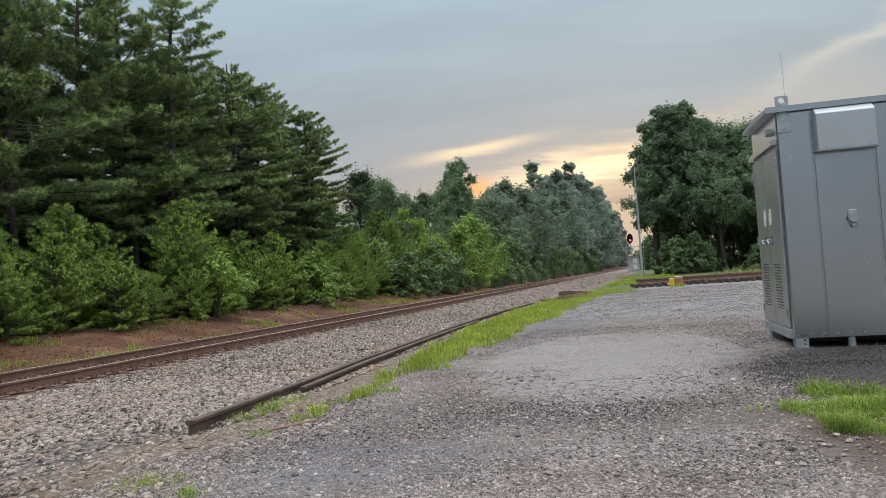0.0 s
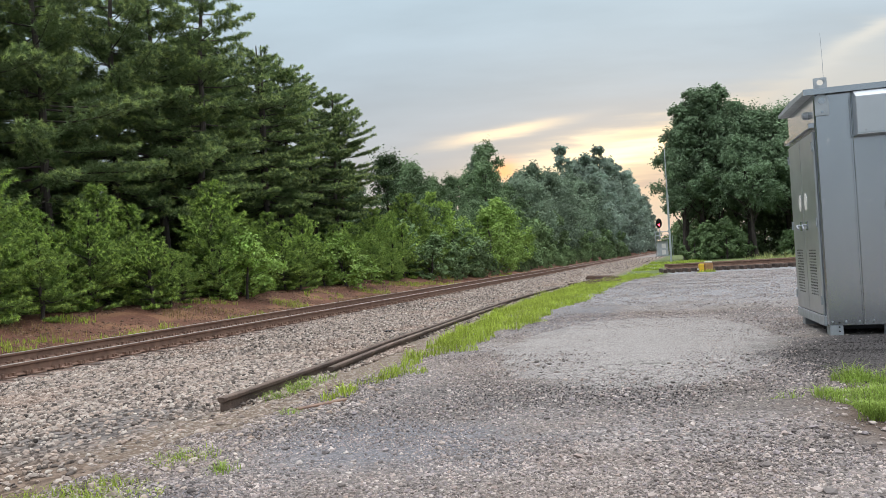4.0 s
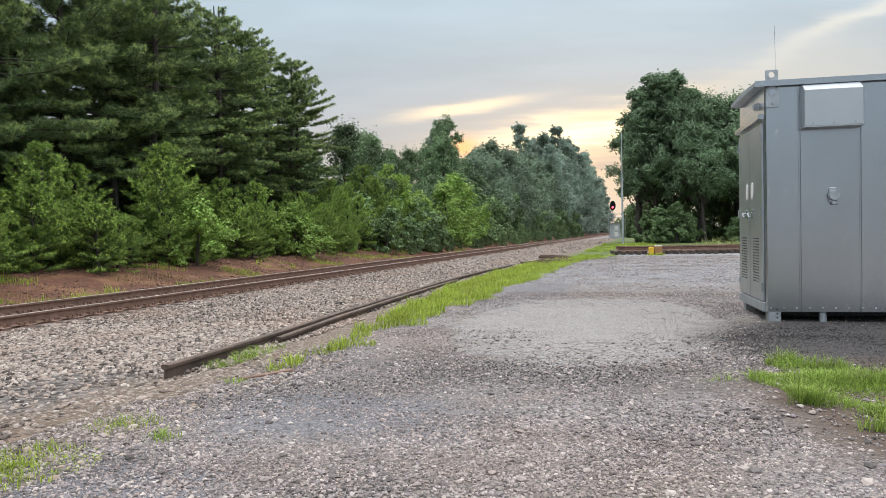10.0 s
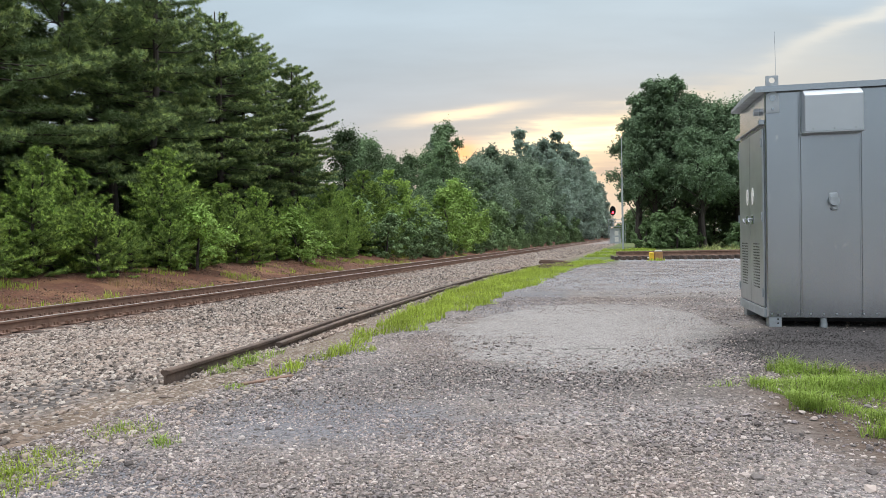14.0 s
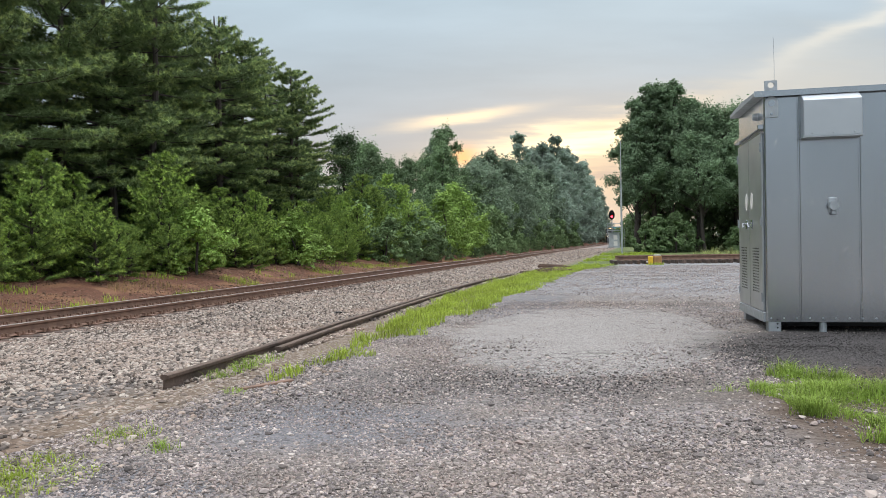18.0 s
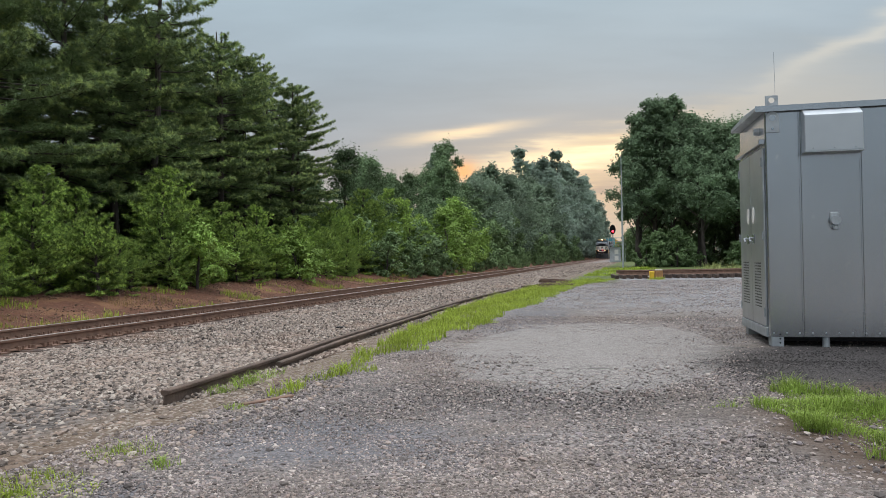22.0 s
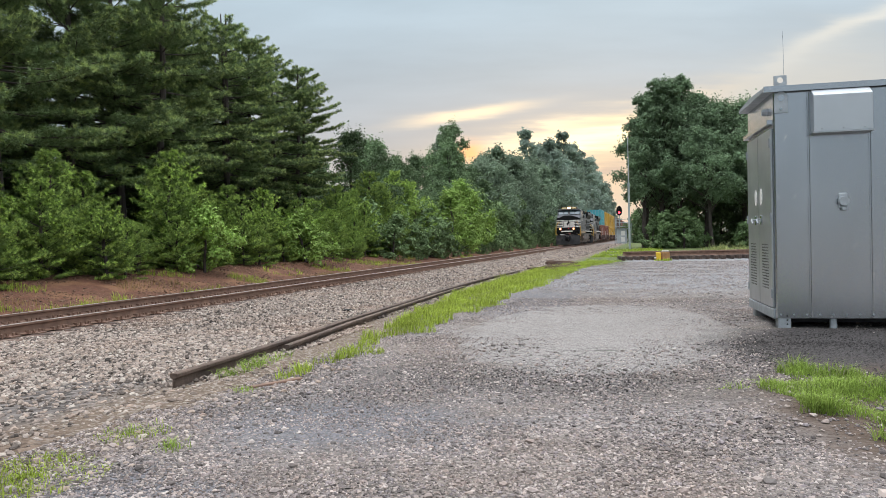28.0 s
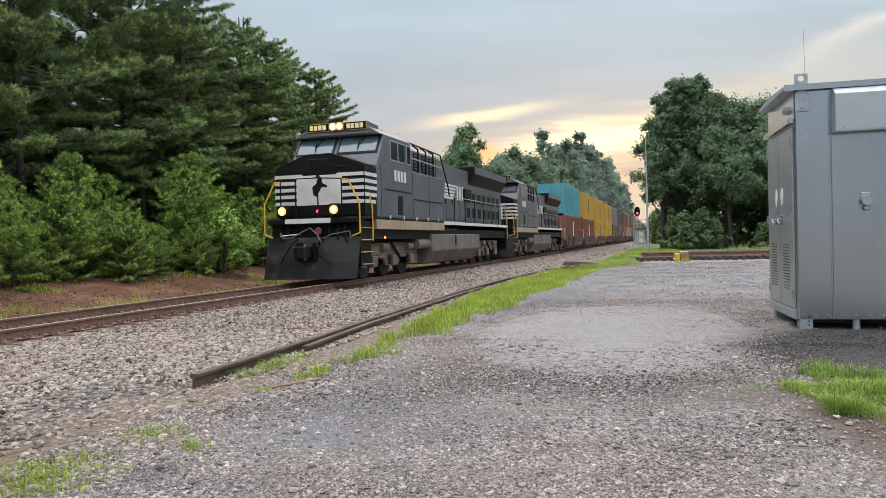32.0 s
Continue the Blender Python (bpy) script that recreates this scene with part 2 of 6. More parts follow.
M_DUST = material("dusty_sill_paint", (0.40, 0.29, 0.20), 0.8, 0, 0.25, 1.5, stain=0.5, stain_colour=(0.17, 0.13, 0.10))
M_TRUCK = material("dusty_cast_steel", (0.185, 0.14, 0.112), 0.85, 0, 0.35, 3, 0.3, 25, stain=0.5, stain_colour=(0.05, 0.04, 0.035))
M_TANK = material("dusty_tank_paint", (0.17, 0.145, 0.13), 0.7, 0, 0.2, 1.5, stain=0.5, stain_colour=(0.09, 0.075, 0.065), stain_scale=1)
M_YELLOW = material("yellow_handrail_paint", (0.72, 0.42, 0.04), 0.5, 0, 0.12, 6)
M_GLASS2 = material("dark_tinted_glass", (0.02, 0.025, 0.03), 0.15, 0, 0.1, 2, spec=0.3)
M_GLASS = material("dark_cab_glass", (0.10, 0.14, 0.16), 0.08, 0, 0.1, 2, spec=0.9)
M_LAMP = material("headlight_glow", (1.0, 0.58, 0.34), 0.3, emit=10.0)
M_DITCH = material("ditch_light_glow", (1.0, 0.52, 0.28), 0.3, emit=8.0)
M_GLOW = material("amber_reflector_glow", (1.0, 0.36, 0.12), 0.3, emit=1.5)
# Reflector given its own orange glow to imitate the lamp's halo.
M_HALO = material("lit_reflector_bowl", (1.0, 0.33, 0.10), 0.3, emit=1.7)
M_AMBER = material("number_board_glow", (0.85, 0.68, 0.38), 0.5, emit=0.2)
M_RED = material("red_signal_glow", (1.0, 0.03, 0.05), 0.3, emit=9.0)
M_BARK = material("pine_bark", (0.062, 0.050, 0.043), 0.95, 0, 0.35, 5, 0.8, 14, stretch=(1, 1, 0.3))
M_PINE = material("pine_needles", (0.165, 0.228, 0.100), 0.75, 0, 0.35, 0.9, island=0.35, per_object=0.18, spec=0.12, two_sided=0.08)
# Tip needles: new growth's tint, lightened further for light on bough ends.
M_PINETIP = material("pine_new_growth", (0.340, 0.425, 0.155), 0.75, 0, 0.3, 0.9, island=0.3, per_object=0.15, spec=0.12, two_sided=0.12)
M_SAPLING = material("young_pine_needles", (0.195, 0.288, 0.082), 0.75, 0, 0.35, 1.6, island=0.35, per_object=0.18, spec=0.12, two_sided=0.10)
M_SAPTIP = material("young_pine_new_growth", (0.36, 0.49, 0.115), 0.75, 0, 0.3, 1.2, island=0.25, per_object=0.22, spec=0.12, two_sided=0.15)
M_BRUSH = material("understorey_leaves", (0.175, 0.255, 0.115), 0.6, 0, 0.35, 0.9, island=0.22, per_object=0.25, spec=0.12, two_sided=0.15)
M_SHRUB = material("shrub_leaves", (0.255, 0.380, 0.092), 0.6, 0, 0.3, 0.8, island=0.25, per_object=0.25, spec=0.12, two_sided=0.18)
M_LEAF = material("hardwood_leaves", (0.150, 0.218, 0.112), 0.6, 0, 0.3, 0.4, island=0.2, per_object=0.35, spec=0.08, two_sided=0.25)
M_CLUMP = material("clump_leaves", (0.175, 0.250, 0.145), 0.6, 0, 0.3, 0.4, island=0.2, per_object=0.12, spec=0.08, two_sided=0.32)
# Haze is put into the next two leaf colours: paler and bluer green.
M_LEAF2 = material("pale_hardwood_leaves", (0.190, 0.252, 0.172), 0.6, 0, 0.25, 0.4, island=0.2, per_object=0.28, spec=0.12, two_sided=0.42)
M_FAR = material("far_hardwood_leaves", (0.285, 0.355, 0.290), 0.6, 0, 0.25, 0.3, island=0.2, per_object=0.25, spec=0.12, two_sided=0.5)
# Grey blotches paint in the plow's gloss as well as scrapes and dust.
M_PLOW = material("scraped_black_steel", (0.014, 0.013, 0.013), 0.5, 0, 0.4, 1.5, 0.15, 8, stain=0.7, stain_colour=(0.085, 0.078, 0.072), stain_scale=1.6, spec=0.3)
M_WELL = material("dusty_well_car_paint", (0.095, 0.052, 0.043), 0.75, 0, 0.25, 1.5, stain=0.5, stain_colour=(0.16, 0.11, 0.09), stain_scale=1.2)
M_GRASS = material("lush_grass", (0.315, 0.40, 0.062), 0.7, 0, 0.3, 1.5, island=0.4, spec=0.12, two_sided=0.4)
M_PATCH = material("deep_green_grass", (0.245, 0.340, 0.070), 0.7, 0, 0.35, 2.5, island=0.4, spec=0.12, two_sided=0.35)
M_OLDRAIL = material("dirty_old_rail", (0.105, 0.072, 0.055), 0.85, 0.1, 0.4, 5, 0.5, 40, stain=0.6, stain_colour=(0.045, 0.035, 0.03), stain_scale=3)
# Asphalt's own dark grey, deepened to include the equipment case's shade.
M_CRUMB = material("asphalt_crumb", (0.048, 0.043, 0.041), 0.9, 0, 0.3, 9, island=0.7)
M_DRY = material("dry_grass", (0.26, 0.19, 0.085), 0.85, 0, 0.3, 1.2, island=0.45, spec=0.12, two_sided=0.3)
M_TALL = material("pale_tall_grass", (0.30, 0.33, 0.13), 0.8, 0, 0.25, 1.0, island=0.4, spec=0.12, two_sided=0.3)
M_WHEEL = material("dark_wheel_steel", (0.045, 0.038, 0.033), 0.7, 0.2, 0.3, 6)
M_LITTER = material("brown_litter", (0.17, 0.105, 0.07), 0.95, 0, 0.3, 3, island=0.6)

# ---------------------------------------------------------------- mesh helpers


class Shape:
    """Collects vertices and faces of one mesh."""

    def __init__(self):
        self.v, self.f = [], []

    def add(self, verts, faces):
        n = len(self.v)
        self.v.extend(tuple(p) for p in verts)
        self.f.extend(tuple(i + n for i in q) for q in faces)
        return self

    def box(self, x0, x1, y0, y1, z0, z1, m=None):
        p = [Vector((x, y, z)) for z in (z0, z1) for y in (y0, y1) for x in (x0, x1)]
        if m:
            p = [m @ q for q in p]
        return self.add(p, [(0, 2, 3, 1), (4, 5, 7, 6), (0, 1, 5, 4), (2, 6, 7, 3), (0, 4, 6, 2), (1, 3, 7, 5)])

    def tube(self, a, b, r0, r1=None, n=8, caps=True):
        a, b = Vector(a), Vector(b)
        r1 = r0 if r1 is None else r1
        q = (b - a).to_track_quat("Z", "Y")
        ring = [q @ Vector((math.cos(2 * math.pi * i / n), math.sin(2 * math.pi * i / n), 0)) for i in range(n)]
        f = [(i, (i + 1) % n, n + (i + 1) % n, n + i) for i in range(n)]
        if caps:
            f += [tuple(range(n - 1, -1, -1)), tuple(range(n, 2 * n))]
        return self.add([a + d * r0 for d in ring] + [b + d * r1 for d in ring], f)

    def path(self, points, r, n=6):
        for a, b in zip(points, points[1:]):
            self.tube(a, b, r, r, n)
        return self

    def prism(self, outline, lo, hi, axis="x"):
        """An outline in the two other axes, in order, drawn out along an axis."""
        def p(u, v, w):
            return {"x": (w, u, v), "y": (u, w, v), "z": (u, v, w)}[axis]
        n = len(outline)
        v = [p(u, w, lo) for u, w in outline] + [p(u, w, hi) for u, w in outline]
        f = [(i, (i + 1) % n, n + (i + 1) % n, n + i) for i in range(n)]
        f += [tuple(range(n - 1, -1, -1)), tuple(range(n, 2 * n))]
        return self.add(v, f)


def part(name, shape, mat, parent=None, label="", bevel=0.0, smooth=False, m=None):
    """One mesh object; under a thing when a parent is given."""
    me = bpy.data.meshes.new(name)
    me.from_pydata(shape.v, [], shape.f)
    if shape.f and not isinstance(shape.f, np.ndarray):
        bm = bmesh.new()
        bm.from_mesh(me)
        bmesh.ops.recalc_face_normals(bm, faces=bm.faces)
        if bevel:
            bmesh.ops.bevel(bm, geom=bm.edges[:], offset=bevel, segments=2 if bevel > 0.03 else 1, affect="EDGES", clamp_overlap=True)
        bm.to_mesh(me)
        bm.free()
    me.materials.append(mat)
    if smooth:
        me.polygons.foreach_set("use_smooth", [True] * len(me.polygons))
    ob = new(name, me)
    if parent:
        ob.parent = parent
    if m is not None:
        ob.matrix_basis = m
    if label:
        ob["label"] = label
    return ob


def raw(name, verts, faces, mat, parent=None, smooth=False):
    """A large mesh straight from arrays."""
    me = bpy.data.meshes.new(name)
    me.from_pydata(verts.tolist() if hasattr(verts, "tolist") else verts, [], faces.tolist() if hasattr(faces, "tolist") else faces)
    me.materials.append(mat)
    if smooth:
        me.polygons.foreach_set("use_smooth", [True] * len(me.polygons))
    ob = new(name, me)
    if parent:
        ob.parent = parent
    return ob


def thing(name, label, category, m=None, group="", kind=""):
    ob = tagged(new(name), label, category, group, kind)
    ob.empty_display_size = 0.2
    if m is not None:
        ob.matrix_basis = m
    return ob


rng = np.random.default_rng(7)

# ---------------------------------------------------------------- ground


def ground_z(x, y):
    """Height of the ground, in the line's frame."""
    z = np.interp(x, [-400, -60, -12, -6.8, -6.0, -5.3, -4.6, -4.0, -3.4, -2.3, -1.5, 2.2, 3.2, 6.0, 6.6, 900],
                  [2.0, 0.9, 0.45, 0.30, 0.17, 0.0, -0.16, -0.26, -0.30, -0.20, -0.165, -0.165, -0.13, -0.03, 0.0, 0.0])
    return z


def ground_material():
    m = bpy.data.materials.new("yard_ground")
    m.use_nodes = True
    nt = m.node_tree
    bsdf = nt.nodes["Principled BSDF"]
    bsdf.inputs["Roughness"].default_value = 0.93
    bsdf.inputs["Specular IOR Level"].default_value = 0.3
    pos = nt.nodes.new("ShaderNodeTexCoord").outputs["Object"]
    sp = nt.nodes.new("ShaderNodeSeparateXYZ")
    nt.links.new(pos, sp.inputs[0])
    X, Y = sp.outputs[0], sp.outputs[1]

    def mt(op, a, b=None, c=None):
        n = nt.nodes.new("ShaderNodeMath")
        n.operation = op
        for i, v in enumerate((a, b, c)):
            if v is None:
                continue
            if isinstance(v, (int, float)):
                n.inputs[i].default_value = v
            else:
                nt.links.new(v, n.inputs[i])
        return n.outputs[0]

    def tex(s, detail=6):
        n = nt.nodes.new("ShaderNodeTexNoise")
        n.inputs["Scale"].default_value, n.inputs["Detail"].default_value = s, detail
        nt.links.new(pos, n.inputs["Vector"])
        return n.outputs["Fac"]

    def ramp(v, lo, hi):
        n = nt.nodes.new("ShaderNodeMapRange")
        n.interpolation_type = "SMOOTHSTEP"
        n.inputs[1].default_value, n.inputs[2].default_value = lo, hi
        nt.links.new(v, n.inputs[0])
        return n.outputs[0]

    def mix(fac, a, b, blend="MIX"):
        n = nt.nodes.new("ShaderNodeMix")
        n.data_type, n.blend_type = "RGBA", blend
        for sock, v in ((n.inputs[0], fac), (n.inputs[6], a), (n.inputs[7], b)):
            if isinstance(v, (int, float)):
                sock.default_value = v
            elif isinstance(v, tuple):
                sock.default_value = (*v, 1)
            else:
                nt.links.new(v, sock)
        return n.outputs[2]

    def cells(s):
        n = nt.nodes.new("ShaderNodeTexVoronoi")
        n.inputs["Scale"].default_value = s
        nt.links.new(pos, n.inputs["Vector"])
        hsv = nt.nodes.new("ShaderNodeSeparateColor")
        nt.links.new(n.outputs["Color"], hsv.inputs[0])
        return hsv.outputs[0], n.outputs["Distance"]

    n1, n2, n3 = tex(0.7), tex(2.5), tex(9)

    def blob(a, b, ra, rb, edge=0.25, rough=0.9):
        dx, dy = mt("DIVIDE", mt("SUBTRACT", X, a), ra), mt("DIVIDE", mt("SUBTRACT", Y, b), rb)
        d = mt("SQRT", mt("ADD", mt("MULTIPLY", dx, dx), mt("MULTIPLY", dy, dy)))
        d = mt("ADD", d, mt("MULTIPLY", mt("SUBTRACT", n2, 0.5), rough))
        return mt("SUBTRACT", 1.0, ramp(d, 1 - edge, 1 + edge))

    g_val, g_dist = cells(42)
    s_val, s_dist = cells(90)
    b_val, b_dist = cells(17)
    gravel = mix(g_val, (0.075, 0.066, 0.062), (0.31, 0.28, 0.265))
    gravel = mix(ramp(n1, 0.42, 0.62), gravel, mix(g_val, (0.07, 0.058, 0.05), (0.28, 0.24, 0.21)))
    gravel = mix(mt("MULTIPLY", ramp(n3, 0.55, 0.75), 0.5), gravel, mix(s_val, (0.05, 0.04, 0.035), (0.25, 0.21, 0.185)))
    gravel = mix(mt("MULTIPLY", ramp(n2, 0.5, 0.68), 0.5), gravel, mix(s_val, (0.03, 0.025, 0.022), (0.2, 0.17, 0.155)))
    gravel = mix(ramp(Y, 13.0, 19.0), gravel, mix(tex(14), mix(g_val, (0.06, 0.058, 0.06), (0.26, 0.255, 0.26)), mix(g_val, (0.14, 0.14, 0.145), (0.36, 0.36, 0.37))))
    gravel = mix(mt("MULTIPLY", ramp(tex(1.1), 0.48, 0.62), 0.6), gravel, mix(s_val, (0.045, 0.036, 0.03), (0.27, 0.23, 0.20)))
    fine_grey = mix(s_val, (0.060, 0.062, 0.073), (0.185, 0.187, 0.205))
    pad = mix(s_val, (0.11, 0.10, 0.093), (0.38, 0.355, 0.335))
    asphalt = mix(s_val, (0.012, 0.0105, 0.010), (0.085, 0.076, 0.073))
    col = gravel
    col = mix(mt("MULTIPLY", blob(8.1, 4.4, 0.95, 0.65, 0.6, 1.6), 0.75), col, fine_grey)
    col = mix(mt("MULTIPLY", blob(8.0, 13.5, 0.7, 3.0, 0.4), 0.6), col, fine_grey)
    col = mix(mt("MULTIPLY", blob(7.6, 2.6, 0.7, 0.8, 0.4), 0.8), col, fine_grey)
    col = mix(mt("MULTIPLY", blob(9.2, 6.0, 2.1, 0.8, 0.7, 2.2), 0.5), col, asphalt)
    col = mix(mt("MULTIPLY", blob(9.4, 9.45, 1.65, 3.3, 0.16, 0.8), 0.9), col, pad)
    crack = nt.nodes.new("ShaderNodeTexVoronoi")
    crack.feature = "DISTANCE_TO_EDGE"
    crack.inputs["Scale"].default_value = 4.5
    nt.links.new(pos, crack.inputs["Vector"])
    lines = mt("SUBTRACT", 1.0, ramp(mt("ADD", crack.outputs["Distance"], mt("MULTIPLY", mt("SUBTRACT", n3, 0.5), 0.06)), 0.0, 0.05))
    col = mix(mt("MULTIPLY", mt("MULTIPLY", lines, blob(9.4, 6.9, 1.6, 0.8, 0.3)), 0.8), col, (0.04, 0.036, 0.034))
    col = mix(mt("MULTIPLY", blob(12.5, 8.1, 1.75, 2.1, 0.25, 0.7), 0.95), col, asphalt)
    col = mix(mt("MULTIPLY", blob(11.2, 13.4, 1.0, 0.9, 0.3, 0.6), 0.5), col, asphalt)
    col = mix(blob(11.75, 5.2, 0.95, 1.7, 0.35), col, mix(n3, (0.045, 0.03, 0.022), (0.14, 0.10, 0.075)))
    soil = mix(n3, (0.07, 0.047, 0.033), (0.19, 0.14, 0.10))
    soil = mix(ramp(g_val, 0.55, 0.9), soil, (0.27, 0.235, 0.20))
    wob = mt("ADD", X, mt("MULTIPLY", mt("SUBTRACT", n2, 0.5), 0.9))
    # bed colour kept dark to stand in for shadow between the loose stones
    ballast = mix(b_val, (0.03, 0.025, 0.022), (0.20, 0.175, 0.16))
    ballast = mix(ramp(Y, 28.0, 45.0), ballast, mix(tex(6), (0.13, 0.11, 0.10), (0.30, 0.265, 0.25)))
    rust = mix(b_val, (0.14, 0.085, 0.062), (0.30, 0.21, 0.17))
    ballast = mix(mt("MULTIPLY", mt("SUBTRACT", 1.0, ramp(mt("ABSOLUTE", wob), 1.2, 2.6)), 0.7), ballast, rust)
    col = mix(mt("SUBTRACT", 1.0, ramp(wob, 6.75, 7.15)), col, soil)
    col = mix(mt("SUBTRACT", 1.0, ramp(wob, 5.75, 6.25)), col, ballast)
    early = mt("MULTIPLY", mt("SUBTRACT", 1.0, ramp(mt("ADD", Y, mt("MULTIPLY", n1, 1.5)), 3.9, 5.2)), ramp(wob, 4.6, 5.6))
    col = mix(mt("MULTIPLY", early, mt("SUBTRACT", 1.0, ramp(wob, 6.9, 7.4))), col, mix(b_val, (0.065, 0.043, 0.03), (0.20, 0.145, 0.108)))
    # red clay, with the shade on the bank worked into its darker tones
    clay = mix(n3, (0.052, 0.022, 0.014), (0.19, 0.085, 0.05))
    clay = mix(ramp(n1, 0.5, 0.62), clay, mix(n3, (0.12, 0.062, 0.034), (0.27, 0.135, 0.072)))
    col = mix(mt("SUBTRACT", 1.0, ramp(wob, -3.4, -2.6)), col, clay)
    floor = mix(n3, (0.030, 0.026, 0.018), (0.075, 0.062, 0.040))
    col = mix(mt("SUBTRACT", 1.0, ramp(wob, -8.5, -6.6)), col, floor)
    meadow = mix(n2, (0.055, 0.085, 0.022), (0.13, 0.155, 0.05))
    away = mt("MULTIPLY", ramp(Y, 37.5, 40.0), ramp(wob, 7.5, 9.0))
    away = mt("MAXIMUM", away, ramp(mt("ABSOLUTE", mt("SUBTRACT", X, 10.0)), 40.0, 60.0))
    away = mt("MAXIMUM", away, mt("MULTIPLY", ramp(Y, 28.0, 31.0), mt("MULTIPLY", ramp(wob, 6.4, 7.2), mt("SUBTRACT", 1.0, ramp(wob, 8.7, 9.3)))))
    col = mix(away, col, meadow)
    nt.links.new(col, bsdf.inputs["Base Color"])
    near_line = mt("SUBTRACT", 1.0, ramp(wob, 5.7, 6.3))
    h = nt.nodes.new("ShaderNodeMix")
    h.data_type = "FLOAT"
    nt.links.new(near_line, h.inputs[0])
    nt.links.new(mt("MULTIPLY", mt("SUBTRACT", 1.0, g_dist), 0.5), h.inputs[2])
    nt.links.new(mt("SUBTRACT", 1.0, b_dist), h.inputs[3])
    bp = nt.nodes.new("ShaderNodeBump")
    bp.inputs["Strength"].default_value, bp.inputs["Distance"].default_value = 0.7, 0.03
    nt.links.new(h.outputs[0], bp.inputs["Height"])
    nt.links.new(bp.outputs[0], bsdf.inputs["Normal"])
    return m


gx = np.unique(np.r_[-1800, -900, -400, -200, -100, -60, -40, -25, -16, np.arange(-12, 16.01, 0.3), 18, 22, 30, 45, 70, 120, 250, 600, 1500])
gy = np.unique(np.r_[-900, -300, -100, -50, -25, -12, np.arange(-6, 40.01, 0.4), 45, 52, 60, 75, 100, 150, 250, 400, 700, 1200, 2500])
GX, GY = np.meshgrid(gx, gy)
GZ = ground_z(GX, GY)
near = (np.abs(GX) < 15) & (GY < 40) & (GY > -6)
bumps = np.array([[noise.noise((x * 0.9, y * 0.9, 0)) for x in gx] for y in gy])
GZ = GZ + np.where(near, bumps * np.where(np.abs(GX) < 1.7, 0.0, np.where(GX < -2.5, 0.025, 0.012)), 0)
nx, ny = len(gx), len(gy)
idx = np.arange(nx * ny).reshape(ny, nx)
quads = np.stack([idx[:-1, :-1], idx[:-1, 1:], idx[1:, 1:], idx[1:, :-1]], -1).reshape(-1, 4)
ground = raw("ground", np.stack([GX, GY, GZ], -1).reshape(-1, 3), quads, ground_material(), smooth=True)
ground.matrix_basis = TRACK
tagged(ground, "pale gravel yard, ballast bed and red clay bank", "ground", kind="structure")

OCTA = np.array([(1, 0, 0), (-1, 0, 0), (0, 1, 0), (0, -1, 0), (0, 0, 1), (0, 0, -1)], float)
OCTF = np.array([(0, 2, 4), (2, 1, 4), (1, 3, 4), (3, 0, 4), (2, 0, 5), (1, 2, 5), (3, 1, 5), (0, 3, 5)])
CUBE = np.array([(x, y, z) for z in (-1, 1) for y in (-1, 1) for x in (-1, 1)], float) * 0.72
CUBF = np.array([(0, 2, 3), (0, 3, 1), (4, 5, 7), (4, 7, 6), (0, 1, 5), (0, 5, 4), (2, 6, 7), (2, 7, 3), (0, 4, 6), (0, 6, 2), (1, 3, 7), (1, 7, 5)])


PHI = 1.618
ICO = np.array([(-1, PHI, 0), (1, PHI, 0), (-1, -PHI, 0), (1, -PHI, 0), (0, -1, PHI), (0, 1, PHI), (0, -1, -PHI), (0, 1, -PHI), (PHI, 0, -1), (PHI, 0, 1), (-PHI, 0, -1), (-PHI, 0, 1)]) / 1.9
ICOF = np.array([(0, 11, 5), (0, 5, 1), (0, 1, 7), (0, 7, 10), (0, 10, 11), (1, 5, 9), (5, 11, 4), (11, 10, 2), (10, 7, 6), (7, 1, 8),
                 (3, 9, 4), (3, 4, 2), (3, 2, 6), (3, 6, 8), (3, 8, 9), (4, 9, 5), (2, 4, 11), (6, 2, 10), (8, 6, 7), (9, 8, 1)])


def turns(n):
    q = rng.normal(size=(n, 4))
    q /= np.linalg.norm(q, axis=1)[:, None]
    w, x, y, z = q.T
    return np.stack([np.stack([1 - 2 * (y * y + z * z), 2 * (x * y - z * w), 2 * (x * z + y * w)], -1),
                     np.stack([2 * (x * y + z * w), 1 - 2 * (x * x + z * z), 2 * (y * z - x * w)], -1),
                     np.stack([2 * (x * z - y * w), 2 * (y * z + x * w), 1 - 2 * (x * x + y * y)], -1)], 1)


def stones(name, x, y, size, mat, label, base, faces, sink=0.3, flat=0.75, smooth=False):
    n = len(x)
    shape = base[None] * (1 + rng.uniform(-0.35, 0.35, (n, len(base), 3))) * (size * rng.uniform(0.6, 1.35, n))[:, None, None]
    shape = np.einsum("nij,nvj->nvi", turns(n), shape)
    shape[..., 2] *= flat
    shape += np.stack([x, y, ground_z(x, y) + size * sink], -1)[:, None]
    f = (faces[None] + (np.arange(n) * len(base))[:, None, None]).reshape(-1, 3)
    ob = raw(name, shape.reshape(-1, 3), f, mat, smooth=smooth)
    ob.matrix_basis = TRACK
    return tagged(ob, label, "stones", kind="stuff")


def sow(x0, x1, y0, y1, per_m2):
    n = int((x1 - x0) * (y1 - y0) * per_m2)
    return rng.uniform(x0, x1, n), rng.uniform(y0, y1, n)


